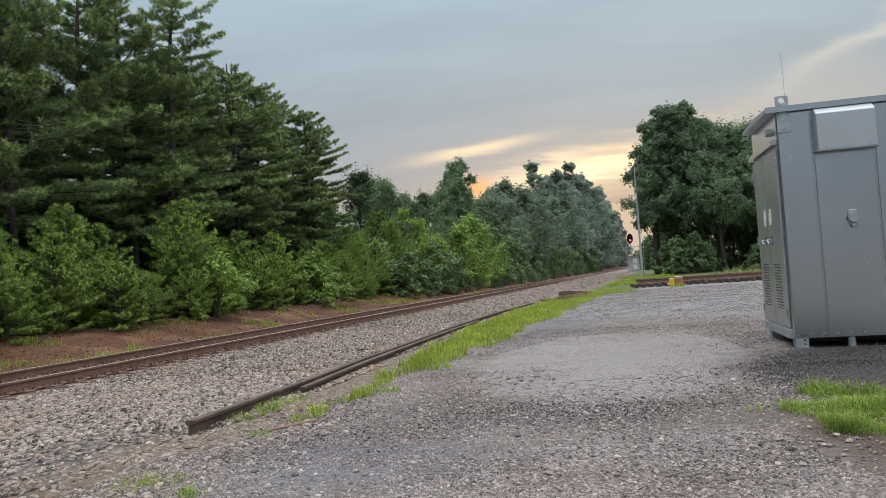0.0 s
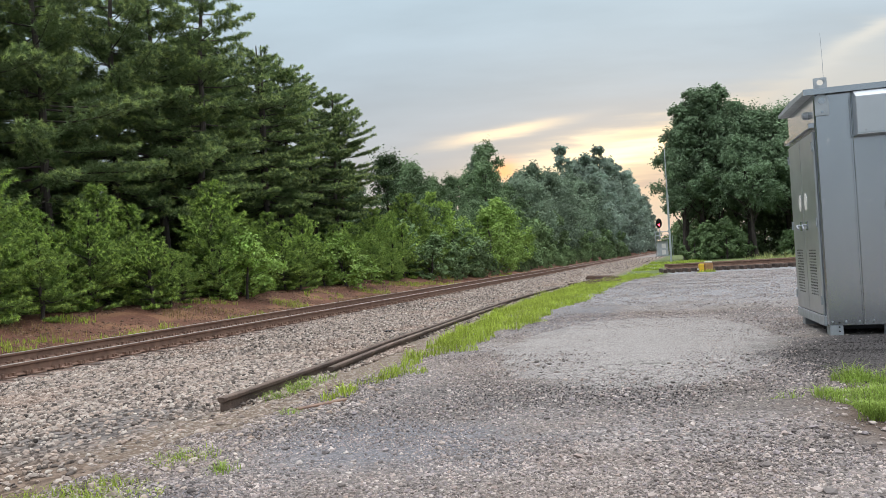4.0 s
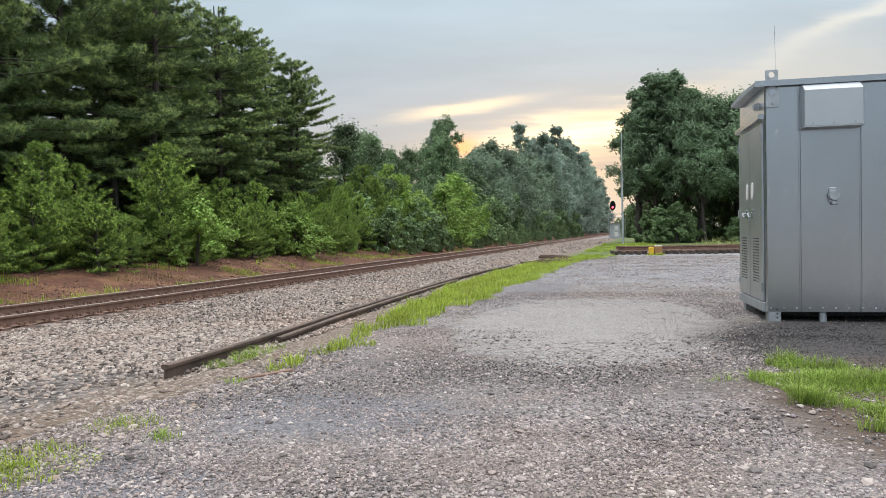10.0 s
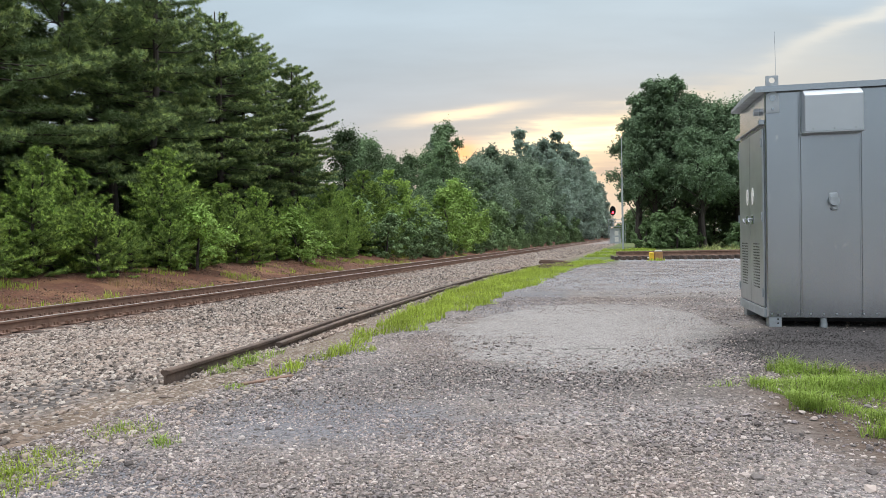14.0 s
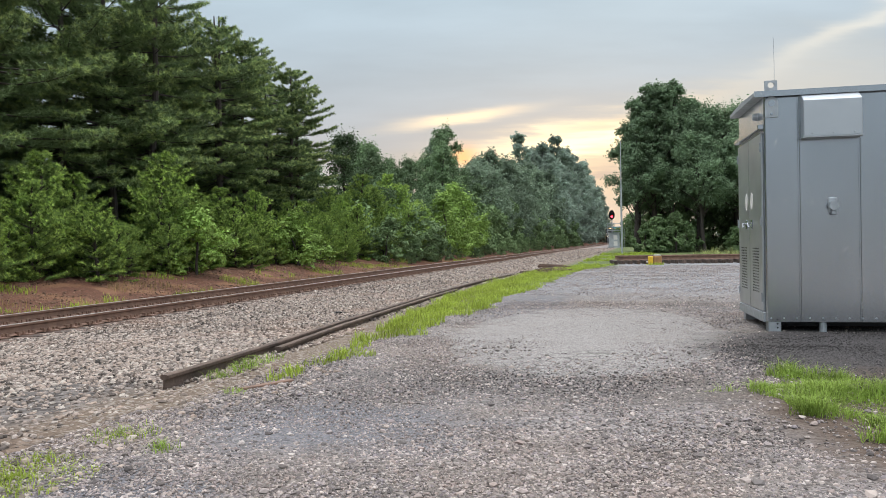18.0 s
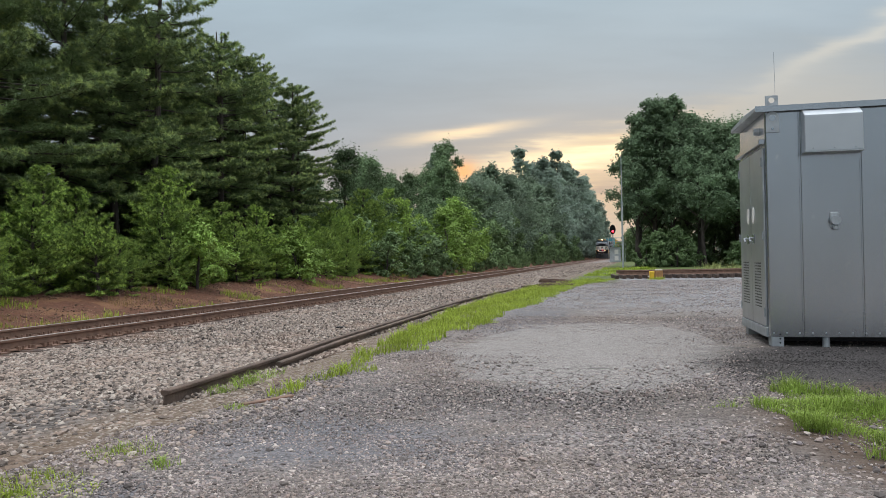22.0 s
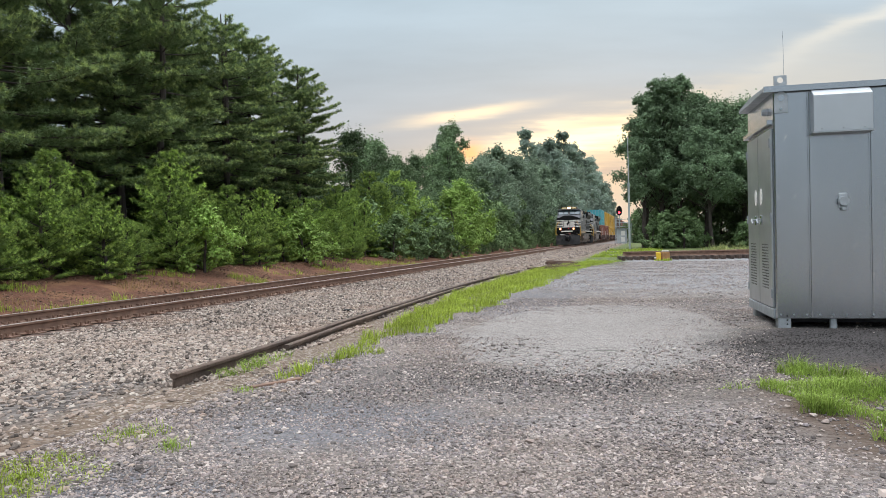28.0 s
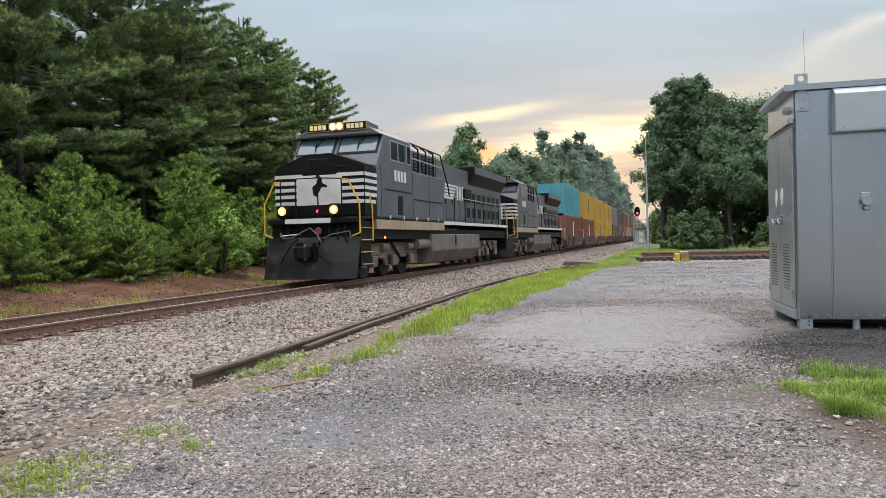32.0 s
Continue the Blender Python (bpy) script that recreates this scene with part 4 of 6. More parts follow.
def loco_truck(loco, y0, y1):
    ym = (y0 + y1) / 2
    tr = part("truck", Shape().box(-1.0, 1.0, ym - 0.5, ym + 0.5, 0.55, 1.05).box(-0.95, 0.95, y0 + 0.2, y1 - 0.2, 0.75, 0.95), M_TRUCK, loco, "dusty cast truck frame")
    for sx in (-1, 1):
        xo = sx * 1.12
        prof = [(y0, 0.66), (y0 + 0.25, 1.08), (y1 - 0.25, 1.08), (y1, 0.66), (y1, 0.36), (y1 - 0.45, 0.36), (y1 - 0.6, 0.62), (ym + 0.75, 0.62), (ym + 0.55, 0.36),
                (ym - 0.55, 0.36), (ym - 0.75, 0.62), (y0 + 0.6, 0.62), (y0 + 0.45, 0.36), (y0, 0.36)]
        side = part("side_frame", Shape().prism(prof, min(xo, xo - sx * 0.14), max(xo, xo - sx * 0.14), "x"), M_TRUCK, tr, bevel=0.02)
        for ya in (y0 + 0.85, ym, y1 - 0.85):
            part("journal_box", Shape().box(xo - 0.1, xo + 0.12, ya - 0.2, ya + 0.2, 0.36, 0.72), M_TRUCK, tr, bevel=0.03)
            for dy in (-0.34, 0.34):
                sp = Shape()
                for k in range(5):
                    sp.tube((xo, ya + dy, 0.42 + k * 0.07), (xo, ya + dy, 0.455 + k * 0.07), 0.085, 0.085, 10)
                part("spring", sp, M_BLACK, tr)
        for ya in (y0 + 1.5, y1 - 1.4):
            part("brake_cylinder", Shape().tube((xo + sx * 0.05, ya, 0.98), (xo + sx * 0.05, ya + 0.5, 0.98), 0.13, 0.13, 12), M_TRUCK, tr)
        part("damper", Shape().path([(xo + sx * 0.08, ym - 0.3, 1.15), (xo + sx * 0.1, ym + 0.5, 0.6)], 0.05, 8), M_BLACK, tr)
        part("air_pipe", Shape().path([(xo + sx * 0.06, y0 + 0.3, 1.08), (xo + sx * 0.06, ym, 1.12), (xo + sx * 0.06, y1 - 0.2, 1.06)], 0.022, 6), M_RAIL, tr)
    return tr


AXLES = []


def locomotive(label):
    L = thing("locomotive", label, "locomotive")
    # frame and sills
    fr = part("frame", Shape().box(-1.35, 1.35, 0.9, 21.5, 1.25, 1.62), M_BLACK, L)
    part("deck", Shape().box(-1.5, 1.5, 0.85, 21.55, 1.86, 1.93), M_BLACK, L, bevel=0.01)
    for sx in (-1, 1):
        part("cab_skirt", Shape().box(min(sx * 1.38, sx * 1.515), max(sx * 1.38, sx * 1.515), 2.1, 9.25, 1.56, 1.86), M_DUST, L, "dust-covered tan side sill", bevel=0.008)
        part("side_sill", Shape().box(min(sx * 1.44, sx * 1.51), max(sx * 1.44, sx * 1.51), 9.25, 21.3, 1.80, 1.93), M_WHITE, L, "pale edge of the running board")
        for k in range(5):
            part("jack_pad", Shape().box(min(sx * 1.515, sx * 1.54), max(sx * 1.515, sx * 1.54), 3.2 + k * 1.3, 3.28 + k * 1.3, 1.9, 2.02), M_WHITE, L)
    # wide nose: body, gabled black hood, striped front
    nose = part("nose", Shape().prism([(-1.48, 1.93), (1.48, 1.93), (1.48, 3.50), (0.45, 3.86), (-0.45, 3.86), (-1.48, 3.50)], 1.25, 2.75, "y"), M_BLACK, L, "black wide nose", bevel=0.05)
    part("nose_door", Shape().box(-0.34, 0.34, 1.225, 1.26, 1.98, 3.72), M_BLACK, nose, bevel=0.02)
    part("nose_grab", Shape().path([(0.45, 1.24, 3.5), (0.45, 1.17, 3.5), (1.0, 1.17, 3.44), (1.0, 1.24, 3.44)], 0.014), M_BLACK, nose)
    part("white_field", Shape().box(-0.72, 0.78, 1.205, 1.226, 2.32, 3.22), M_WHITE, nose, "white nose field behind the emblem")
    for k in range(5):
        z = 2.34 + k * 0.205
        part("nose_stripe", Shape().box(-1.475, -0.66 + 0.03 * k, 1.232, 1.249, z, z + 0.105), M_WHITE, nose)
        part("nose_stripe", Shape().box(0.72 - 0.03 * k, 1.475, 1.232, 1.249, z, z + 0.105), M_WHITE, nose)
        for sx in (-1, 1):
            part("side_stripe", Shape().box(min(sx * 1.482, sx * 1.497), max(sx * 1.482, sx * 1.497), 1.3, 2.1 + 0.09 * k, z, z + 0.105), M_WHITE, nose)
    emb = Shape().prism([(-0.16, 2.62), (-0.05, 2.56), (0.02, 2.7), (0.12, 2.86), (0.3, 2.84), (0.3, 2.9), (0.14, 2.98), (0.12, 3.12), (0.02, 3.24), (-0.08, 3.2), (0.0, 3.1), (-0.06, 2.96), (-0.2, 2.86)], 1.195, 1.206, "y")
    part("emblem", emb, M_BLACK, nose, "plain dark emblem shape")
    # cab
    cab_out = [(2.2, 1.93), (9.25, 1.93), (9.25, 3.62), (5.45, 3.62), (5.45, 4.60), (2.95, 4.60), (2.55, 4.05), (2.2, 3.55)]
    cab = part("cab", Shape().prism(cab_out, -1.5, 1.5, "x"), M_GREY, L, "dark grey cab and cabinet sides", bevel=0.03)
    part("cab_roof", Shape().prism([(-1.5, 4.57), (1.5, 4.57), (1.12, 4.82), (0.6, 4.94), (-0.6, 4.94), (-1.12, 4.82)], 2.66, 5.5, "y"), M_GREY, L, "sloped grey cab roof", bevel=0.03)
    for x0, x1 in ((-1.36, -0.14), (0.1, 1.36)):
        # windshield lies on the sloping cab front
        def front(u, z, off):
            y = np.interp(z, [3.55, 4.05, 4.60], [2.2, 2.55, 2.95]) - off
            return (u, y, z)
        zs = (4.04, 4.55)
        fr_s = Shape().add([front(x0 - 0.06, zs[0] - 0.06, 0.035), front(x1 + 0.06, zs[0] - 0.06, 0.035), front(x1 + 0.06, zs[1] + 0.04, 0.035), front(x0 - 0.06, zs[1] + 0.04, 0.035),
                            front(x0 - 0.06, zs[0] - 0.06, -0.02), front(x1 + 0.06, zs[0] - 0.06, -0.02), front(x1 + 0.06, zs[1] + 0.04, -0.02), front(x0 - 0.06, zs[1] + 0.04, -0.02)],
                           [(0, 1, 2, 3), (4, 7, 6, 5), (0, 4, 5, 1), (1, 5, 6, 2), (2, 6, 7, 3), (3, 7, 4, 0)])
        wf = part("window_frame", fr_s, M_BLACK, cab)
        g = Shape().add([front(x0, zs[0], 0.045), front(x1, zs[0], 0.045), front(x1, zs[1], 0.045), front(x0, zs[1], 0.045),
                         front(x0, zs[0], 0.03), front(x1, zs[0], 0.03), front(x1, zs[1], 0.03), front(x0, zs[1], 0.03)],
                        [(0, 1, 2, 3), (4, 7, 6, 5), (0, 4, 5, 1), (1, 5, 6, 2), (2, 6, 7, 3), (3, 7, 4, 0)])
        part("windshield", g, M_GLASS, wf, "sky-reflecting windshield")
        xm = (x0 + x1) / 2
        part("wiper", Shape().path([front(xm + 0.25, 4.62, 0.08), front(xm, 4.25, 0.08)], 0.014), M_BLACK, wf)
        part("wiper_blade", Shape().path([front(xm - 0.02, 4.42, 0.07), front(xm + 0.02, 4.10, 0.07)], 0.016), M_BLACK, wf)
    # roof front: headlight between two number boards
    box_ = part("number_box", Shape().prism([(2.62, 4.60), (3.6, 4.60), (3.6, 4.98), (2.72, 5.02)], -1.05, 1.05, "x"), M_GREY, L, bevel=0.02)
    for x0, x1 in ((-1.02, -0.27), (0.27, 1.02)):
        nb = part("number_board", Shape().box(x0, x1, 2.60, 2.64, 4.760, 4.990), M_BLACK, box_, "dark board with amber figure bars")
        part("board_trim", Shape().box(x0 - 0.012, x1 + 0.012, 2.605, 2.62, 4.745, 5.005), M_YELLOW, nb, "gold trim")
        for k in range(4):
            a = x0 + 0.085 + k * 0.152
            part("figure_bar", Shape().box(a, a + 0.115, 2.588, 2.599, 4.800, 4.950), M_AMBER, nb)
    lampbox = part("headlight_case", Shape().box(-0.24, 0.24, 2.58, 2.66, 4.750, 5.010), M_DUST, box_, bevel=0.02)
    # each reflector glows by itself, standing in for the halo round the lamp
    for x in (-0.115, 0.115):
        part("reflector", Shape().tube((x, 2.585, 4.885), (x, 2.57, 4.885), 0.125, 0.12, 16), M_HALO, lampbox, "reflector disc glowing orange as the lamp's halo")
        part("headlight", Shape().tube((x, 2.572, 4.885), (x, 2.562, 4.885), 0.082, 0.078, 16), M_LAMP, lampbox, "glowing headlight")
    # ditch lights and front platform
    plat = part("front_platform", Shape().box(-1.45, 1.45, 0.72, 1.3, 1.75, 1.9), M_BLACK, L, bevel=0.015)
    part("anticlimber", Shape().box(-0.85, 0.62, 0.66, 0.73, 1.76, 1.9), M_WHITE, plat, "pale worn anticlimber edge")
    for x in (-0.95, 0.74):
        part("ditch_lamp_case", Shape().box(x - 0.17, x + 0.17, 0.68, 0.95, 1.97, 2.32), M_BLACK, plat, bevel=0.03)
        part("ditch_reflector", Shape().tube((x, 0.685, 2.14), (x, 0.665, 2.14), 0.135, 0.13, 16), M_HALO, plat, "reflector disc glowing orange as the lamp's halo")
        part("ditch_light", Shape().tube((x, 0.667, 2.14), (x, 0.652, 2.14), 0.07, 0.066, 16), M_DITCH, plat, "glowing ditch light")
    part("marker_lamp", Shape().tube((0.12, 0.9, 2.12), (0.12, 0.86, 2.12), 0.04, 0.04, 10), M_RED, plat)
    part("horn_disc", Shape().tube((0.22, 0.7, 1.52), (0.22, 0.66, 1.52), 0.12, 0.11, 14), material("dull_red_disc", (0.22, 0.05, 0.05), 0.6), plat)
    for x in (-1.05, -0.55, 0.18, 0.95):
        part("gate_post", Shape().tube((x, 0.8, 1.9), (x, 0.8, 3.05), 0.022, 0.022, 6), M_BLACK, plat)
    part("gate_rail", Shape().path([(-1.05, 0.8, 3.05), (-0.55, 0.8, 3.1), (0.18, 0.8, 3.1), (0.95, 0.8, 3.05)], 0.02), M_BLACK, plat)
    part("hose", Shape().path([(-0.95, 0.55, 1.5), (-0.8, 0.45, 1.33), (-0.5, 0.42, 1.34), (-0.15, 0.45, 1.52), (0.05, 0.5, 1.62), (0.3, 0.45, 1.42), (0.45, 0.4, 1.2)], 0.015), M_TRUCK, plat, "looped air hose")
    knuckle = Shape().prism([(-0.13, 0.9), (-0.15, 0.34), (-0.24, 0.2), (-0.25, 0.0), (-0.18, -0.1), (-0.13, 0.06), (-0.02, 0.12), (0.06, 0.1), (0.05, -0.03), (0.12, -0.12), (0.2, -0.08), (0.23, 0.1), (0.16, 0.34), (0.13, 0.9)], 0.74, 1.08, "z")
    cp = part("coupler", knuckle, M_PLOW, L, "dark knuckle coupler", bevel=0.02)
    part("coupler_pin", Shape().tube((0.12, 0.02, 0.68), (0.12, 0.02, 1.15), 0.04, 0.04, 8), M_TRUCK, cp)
    part("coupler_carrier", Shape().box(-0.3, 0.3, 0.32, 0.6, 0.66, 0.74).box(-0.32, -0.2, 0.3, 0.62, 0.66, 1.2).box(0.2, 0.32, 0.3, 0.62, 0.66, 1.2), M_BLACK, L, bevel=0.015)
    for x0, x1 in ((-0.42, -0.75), (0.4, 0.72)):
        part("glad_hand_hose", Shape().path([(x0, 0.6, 1.3), (x0 - 0.02, 0.25, 1.15), ((x0 + x1) / 2, 0.12, 0.82), (x1, 0.2, 0.62), (x1 * 1.1, 0.26, 0.66)], 0.03, 7), M_BLACK, L, "hanging black air hose")
    part("pilot", Shape().box(-1.3, 1.3, 1.0, 1.1, 0.5, 1.76), M_BLACK, L)
    for x, dz in ((-1.0, 0.0), (-0.75, 0.1), (0.6, 0.05), (0.85, 0.0), (1.1, 0.1)):
        part("pilot_hose", Shape().path([(x, 0.95, 1.7), (x - 0.03, 0.7, 1.55 + dz), (x, 0.66, 1.3), (x + 0.06, 0.72, 1.12)], 0.028), M_BLACK, L)
    part("cut_lever", Shape().path([(0.35, 0.62, 1.28), (0.7, 0.58, 1.42), (1.25, 0.62, 1.5), (1.3, 0.62, 1.3)], 0.015), M_TANK, L, "pale bent uncoupling lever")
    part("front_brace", Shape().path([(-1.0, 0.66, 1.4), (-0.35, 0.6, 1.45)], 0.02), M_WHITE, L)
    pl = [(0.62, 1.34), (0.48, 1.0), (0.34, 0.6), (0.22, 0.12), (0.30, 0.12), (0.42, 0.6), (0.56, 1.0), (0.70, 1.34)]
    s = Shape()
    cols = [(-1.5, 0.25), (-0.8, 0.06), (0.0, 0.0), (0.8, 0.06), (1.5, 0.25)]
    n = len(pl)
    v = [(x, y + dy, z) for x, dy in cols for y, z in pl]
    f = [(c * n + i, c * n + (i + 1) % n, (c + 1) * n + (i + 1) % n, (c + 1) * n + i) for c in range(4) for i in range(n)]
    f += [tuple(range(n)), tuple(range(4 * n, 5 * n))]
    s.add(v, f)
    part("snow_plow", s, M_PLOW, L, "black snow plow blotched grey for scrapes and gloss", bevel=0.008)
    for sx in (-1, 1):
        # yellow corner grab rails and stairs
        part("grab_rail", Shape().path([(sx * 1.02, 0.74, 3.02), (sx * 1.2, 0.72, 3.0), (sx * 1.55, 0.70, 2.35), (sx * 1.56, 0.70, 1.45), (sx * 1.3, 0.72, 1.36)], 0.024), M_YELLOW, L, "yellow grab rail")
        part("grab_rail", Shape().path([(sx * 1.3, 1.55, 2.95), (sx * 1.42, 1.6, 2.9), (sx * 1.56, 1.65, 2.2), (sx * 1.56, 1.65, 1.2)], 0.024), M_YELLOW, L, "yellow grab rail")
        st = part("stairwell", Shape().box(min(sx * 1.0, sx * 1.45), max(sx * 1.0, sx * 1.45), 0.95, 1.75, 0.45, 1.8), M_BLACK, L)
        for k in range(4):
            part("step", Shape().box(min(sx * 1.40, sx * 1.53), max(sx * 1.40, sx * 1.53), 0.95, 1.75, 0.50 + k * 0.36, 0.53 + k * 0.36), M_YELLOW if k in (1, 2) else M_DUST, st)
        # cab side windows and door
        xs = sx * 1.5
        for y0, y1, z0, z1 in ((3.45, 4.05, 3.84, 4.42), (4.15, 4.75, 3.84, 4.42), (5.0, 5.32, 3.84, 4.42)):
            w = part("window_frame", Shape().box(min(xs, xs + sx * 0.02), max(xs, xs + sx * 0.02), y0 - 0.05, y1 + 0.05, z0 - 0.05, z1 + 0.05), M_STEEL2, cab)
            part("side_window", Shape().box(min(xs + sx * 0.02, xs + sx * 0.026), max(xs + sx * 0.02, xs + sx * 0.026), y0, y1, z0, z1), M_GLASS2, w)
        part("cab_louvre", Shape().box(min(xs, xs + sx * 0.012), max(xs, xs + sx * 0.012), 4.05, 4.5, 2.05, 2.68), M_BLACK, cab, "dark louvre")
        for k in range(4):
            a = 3.75 + k * 0.31
            part("figure_bar", Shape().box(min(xs, xs + sx * 0.006), max(xs, xs + sx * 0.006), a, a + 0.2, 3.16, 3.52), M_WHITE, cab, "plain white figure bar")
        for y0, y1, z in ((2.9, 5.4, 2.82), (5.7, 9.0, 2.62)):
            part("rain_gutter", Shape().box(min(xs, xs + sx * 0.02), max(xs, xs + sx * 0.02), y0, y1, z, z + 0.03), M_BLACK, cab)
        for y in (2.55, 5.55, 7.4):
            part("panel_seam", Shape().box(min(xs, xs + sx * 0.006), max(xs, xs + sx * 0.006), y, y + 0.02, 2.0, 3.58), M_BLACK, cab)
    # equipment blower section behind the cab
    bl = part("blower_house", Shape().box(-1.18, 1.18, 5.45, 9.3, 3.62, 4.5), M_GREY, L, "dark blower section with grilles", bevel=0.03)
    for sx in (-1, 1):
        for k in range(4):
            y = 5.7 + k * 0.9
            part("grille", Shape().box(min(sx * 1.18, sx * 1.2), max(sx * 1.18, sx * 1.2), y, y + 0.6, 3.75, 4.4), M_BLACK, bl)
            for j in range(5):
                part("slat", Shape().box(min(sx * 1.2, sx * 1.225), max(sx * 1.2, sx * 1.225), y + 0.02, y + 0.58, 3.8 + j * 0.12, 3.85 + j * 0.12), M_GREY, bl)
            part("roll_hoop", Shape().path([(sx * 1.42, y - 0.15, 3.45), (sx * 1.42, y - 0.15, 4.5), (sx * 1.2, y - 0.15, 4.66)], 0.035), M_BLACK, bl)
        part("roof_rail", Shape().path([(sx * 1.42, 5.5, 4.62), (sx * 1.42, 9.2, 4.56), (sx * 1.42, 10.2, 3.4), (sx * 1.42, 10.4, 2.95)], 0.028), M_BLACK, bl)
        part("lower_pipe", Shape().path([(sx * 1.44, 5.5, 4.1), (sx * 1.44, 9.3, 4.05)], 0.028), M_STEEL2, bl)
    # long hood and radiator
    hd = part("hood", Shape().box(-1.2, 1.2, 9.25, 21.2, 1.93, 4.36), M_GREY, L, "dark grey long hood", bevel=0.04)
    part("stack", Shape().box(-0.5, 0.5, 11.6, 12.9, 4.36, 4.56), M_BLACK, hd, bevel=0.02)
    rad = part("radiator", Shape().prism([(-1.19, 3.72), (1.19, 3.72), (1.5, 4.24), (1.5, 4.58), (-1.5, 4.58), (-1.5, 4.24)], 14.3, 21.3, "y"), M_BLACK, L, "flared dark radiator section", bevel=0.02)
    for sx in (-1, 1):
        part("radiator_edge", Shape().box(min(sx * 1.5, sx * 1.512), max(sx * 1.5, sx * 1.512), 14.4, 21.2, 4.25, 4.58), M_GREY, rad)
        xs = sx * 1.2
        for k in range(11):
            y = 9.6 + k * 1.02
            d = part("hood_door", Shape().box(min(xs, xs + sx * 0.018), max(xs, xs + sx * 0.018), y, y + 0.92, 2.05, 3.5), M_GREY, hd, bevel=0.006)
            if k >= 4:
                for z0 in (2.2, 2.9):
                    part("vent", Shape().box(min(xs + sx * 0.018, xs + sx * 0.03), max(xs + sx * 0.018, xs + sx * 0.03), y + 0.15, y + 0.75, z0, z0 + 0.45), M_BLACK, d)
            else:
                part("latch", Shape().box(min(xs + sx * 0.018, xs + sx * 0.04), max(xs + sx * 0.018, xs + sx * 0.04), y + 0.82, y + 0.87, 2.7, 2.9), M_BLACK, d)
        for k in range(5):
            part("logo_stripe", Shape().box(min(xs + sx * 0.02, xs + sx * 0.026), max(xs + sx * 0.02, xs + sx * 0.026), 10.3 + 0.03 * k, 11.6 + 0.14 * k, 2.93 + 0.135 * k, 3.01 + 0.135 * k), M_WHITE, hd)
        for k, (a, b) in enumerate(((12.2, 12.45), (12.6, 12.85), (13.05, 13.35))):
            part("logo_block", Shape().box(min(xs + sx * 0.02, xs + sx * 0.027), max(xs + sx * 0.02, xs + sx * 0.027), a, b, 2.93, 3.55), M_WHITE, hd, "plain white block of the hood mark")
        for k in range(2):
            part("logo_bar", Shape().box(min(xs + sx * 0.02, xs + sx * 0.027), max(xs + sx * 0.02, xs + sx * 0.027), 11.6, 13.2, 2.45 + 0.24 * k, 2.60 + 0.24 * k), M_TANK, hd, "faded lettering bar")
        part("engine_rocker", Shape().box(min(sx * 1.2, sx * 1.32), max(sx * 1.2, sx * 1.32), 13.2, 14.4, 2.95, 3.5), M_BLACK, hd, bevel=0.03)
        # handrails along the running board
        part("hand_rail", Shape().path([(sx * 1.46, 9.2, 2.98), (sx * 1.46, 21.2, 2.98), (sx * 1.46, 21.4, 2.0)], 0.022), M_STEEL2 if sx > 0 else M_BLACK, L)
        for k in range(8):
            part("stanchion", Shape().tube((sx * 1.46, 9.3 + k * 1.68, 1.9), (sx * 1.46, 9.3 + k * 1.68, 2.98), 0.02, 0.02, 6), M_BLACK, L)
        part("rear_grab", Shape().path([(sx * 1.5, 21.35, 1.2), (sx * 1.5, 21.35, 2.4), (sx * 1.3, 21.45, 2.95)], 0.022), M_YELLOW, L)
    part("rear_pilot", Shape().box(-1.4, 1.4, 21.4, 21.55, 0.6, 1.9), M_BLACK, L)
    part("rear_coupler", Shape().box(-0.15, 0.15, 21.5, 22.3, 0.78, 1.06), M_TRUCK, L, bevel=0.02)
    tk = [(-1.48, 1.42), (1.48, 1.42), (1.48, 0.78), (1.1, 0.28), (-1.1, 0.28), (-1.48, 0.78)]
    tank = part("fuel_tank", Shape().prism(tk, 7.7, 15.1, "y"), M_TANK, L, "dusty grey fuel tank", bevel=0.03)
    part("tank_gauge", Shape().box(1.48, 1.5, 10.9, 11.05, 0.95, 1.4), M_BLACK, tank)
    part("air_tank", Shape().tube((1.25, 6.4, 1.05), (1.25, 7.7, 1.05), 0.19, 0.19, 14), M_TRUCK, L, bevel=0.01)
    loco_truck(L, 1.75, 7.0)
    loco_truck(L, 15.2, 20.4)
    axles = [wheelset(L, y) for y in (2.6, 4.35, 6.1, 16.1, 17.8, 19.5)]
    AXLES.append(axles)
    part("step_light", Shape().tube((1.4, 3.0, 1.3), (1.44, 3.0, 1.3), 0.04, 0.04, 8), M_GLOW, L, "small glowing step light")
    part("horn", Shape().tube((0.3, 6.4, 4.7), (0.3, 5.7, 4.72), 0.04, 0.1, 10).tube((0.0, 6.4, 4.72), (0.0, 5.8, 4.75), 0.04, 0.1, 10), M_STEEL2, L)
    return L


lead = locomotive("lead black and grey diesel freight locomotive with lit headlights")
second = copy_thing(lead, Matrix())
tagged(second, "trailing grey diesel freight locomotive with striped nose")
for o in second.children_recursive:
    # the trailing unit runs with its lamps out
    if o.data and o.data.materials and o.data.materials[0] in (M_LAMP, M_DITCH, M_AMBER, M_RED, M_GLOW, M_HALO):
        o.data = o.data.copy()
        o.data.materials[0] = M_GLASS
    elif o.name.startswith("windshield"):
        o.data = o.data.copy()
        o.data.materials[0] = M_GLASS2
AXLES.append([o for o in second.children if o.name.startswith("axle")])

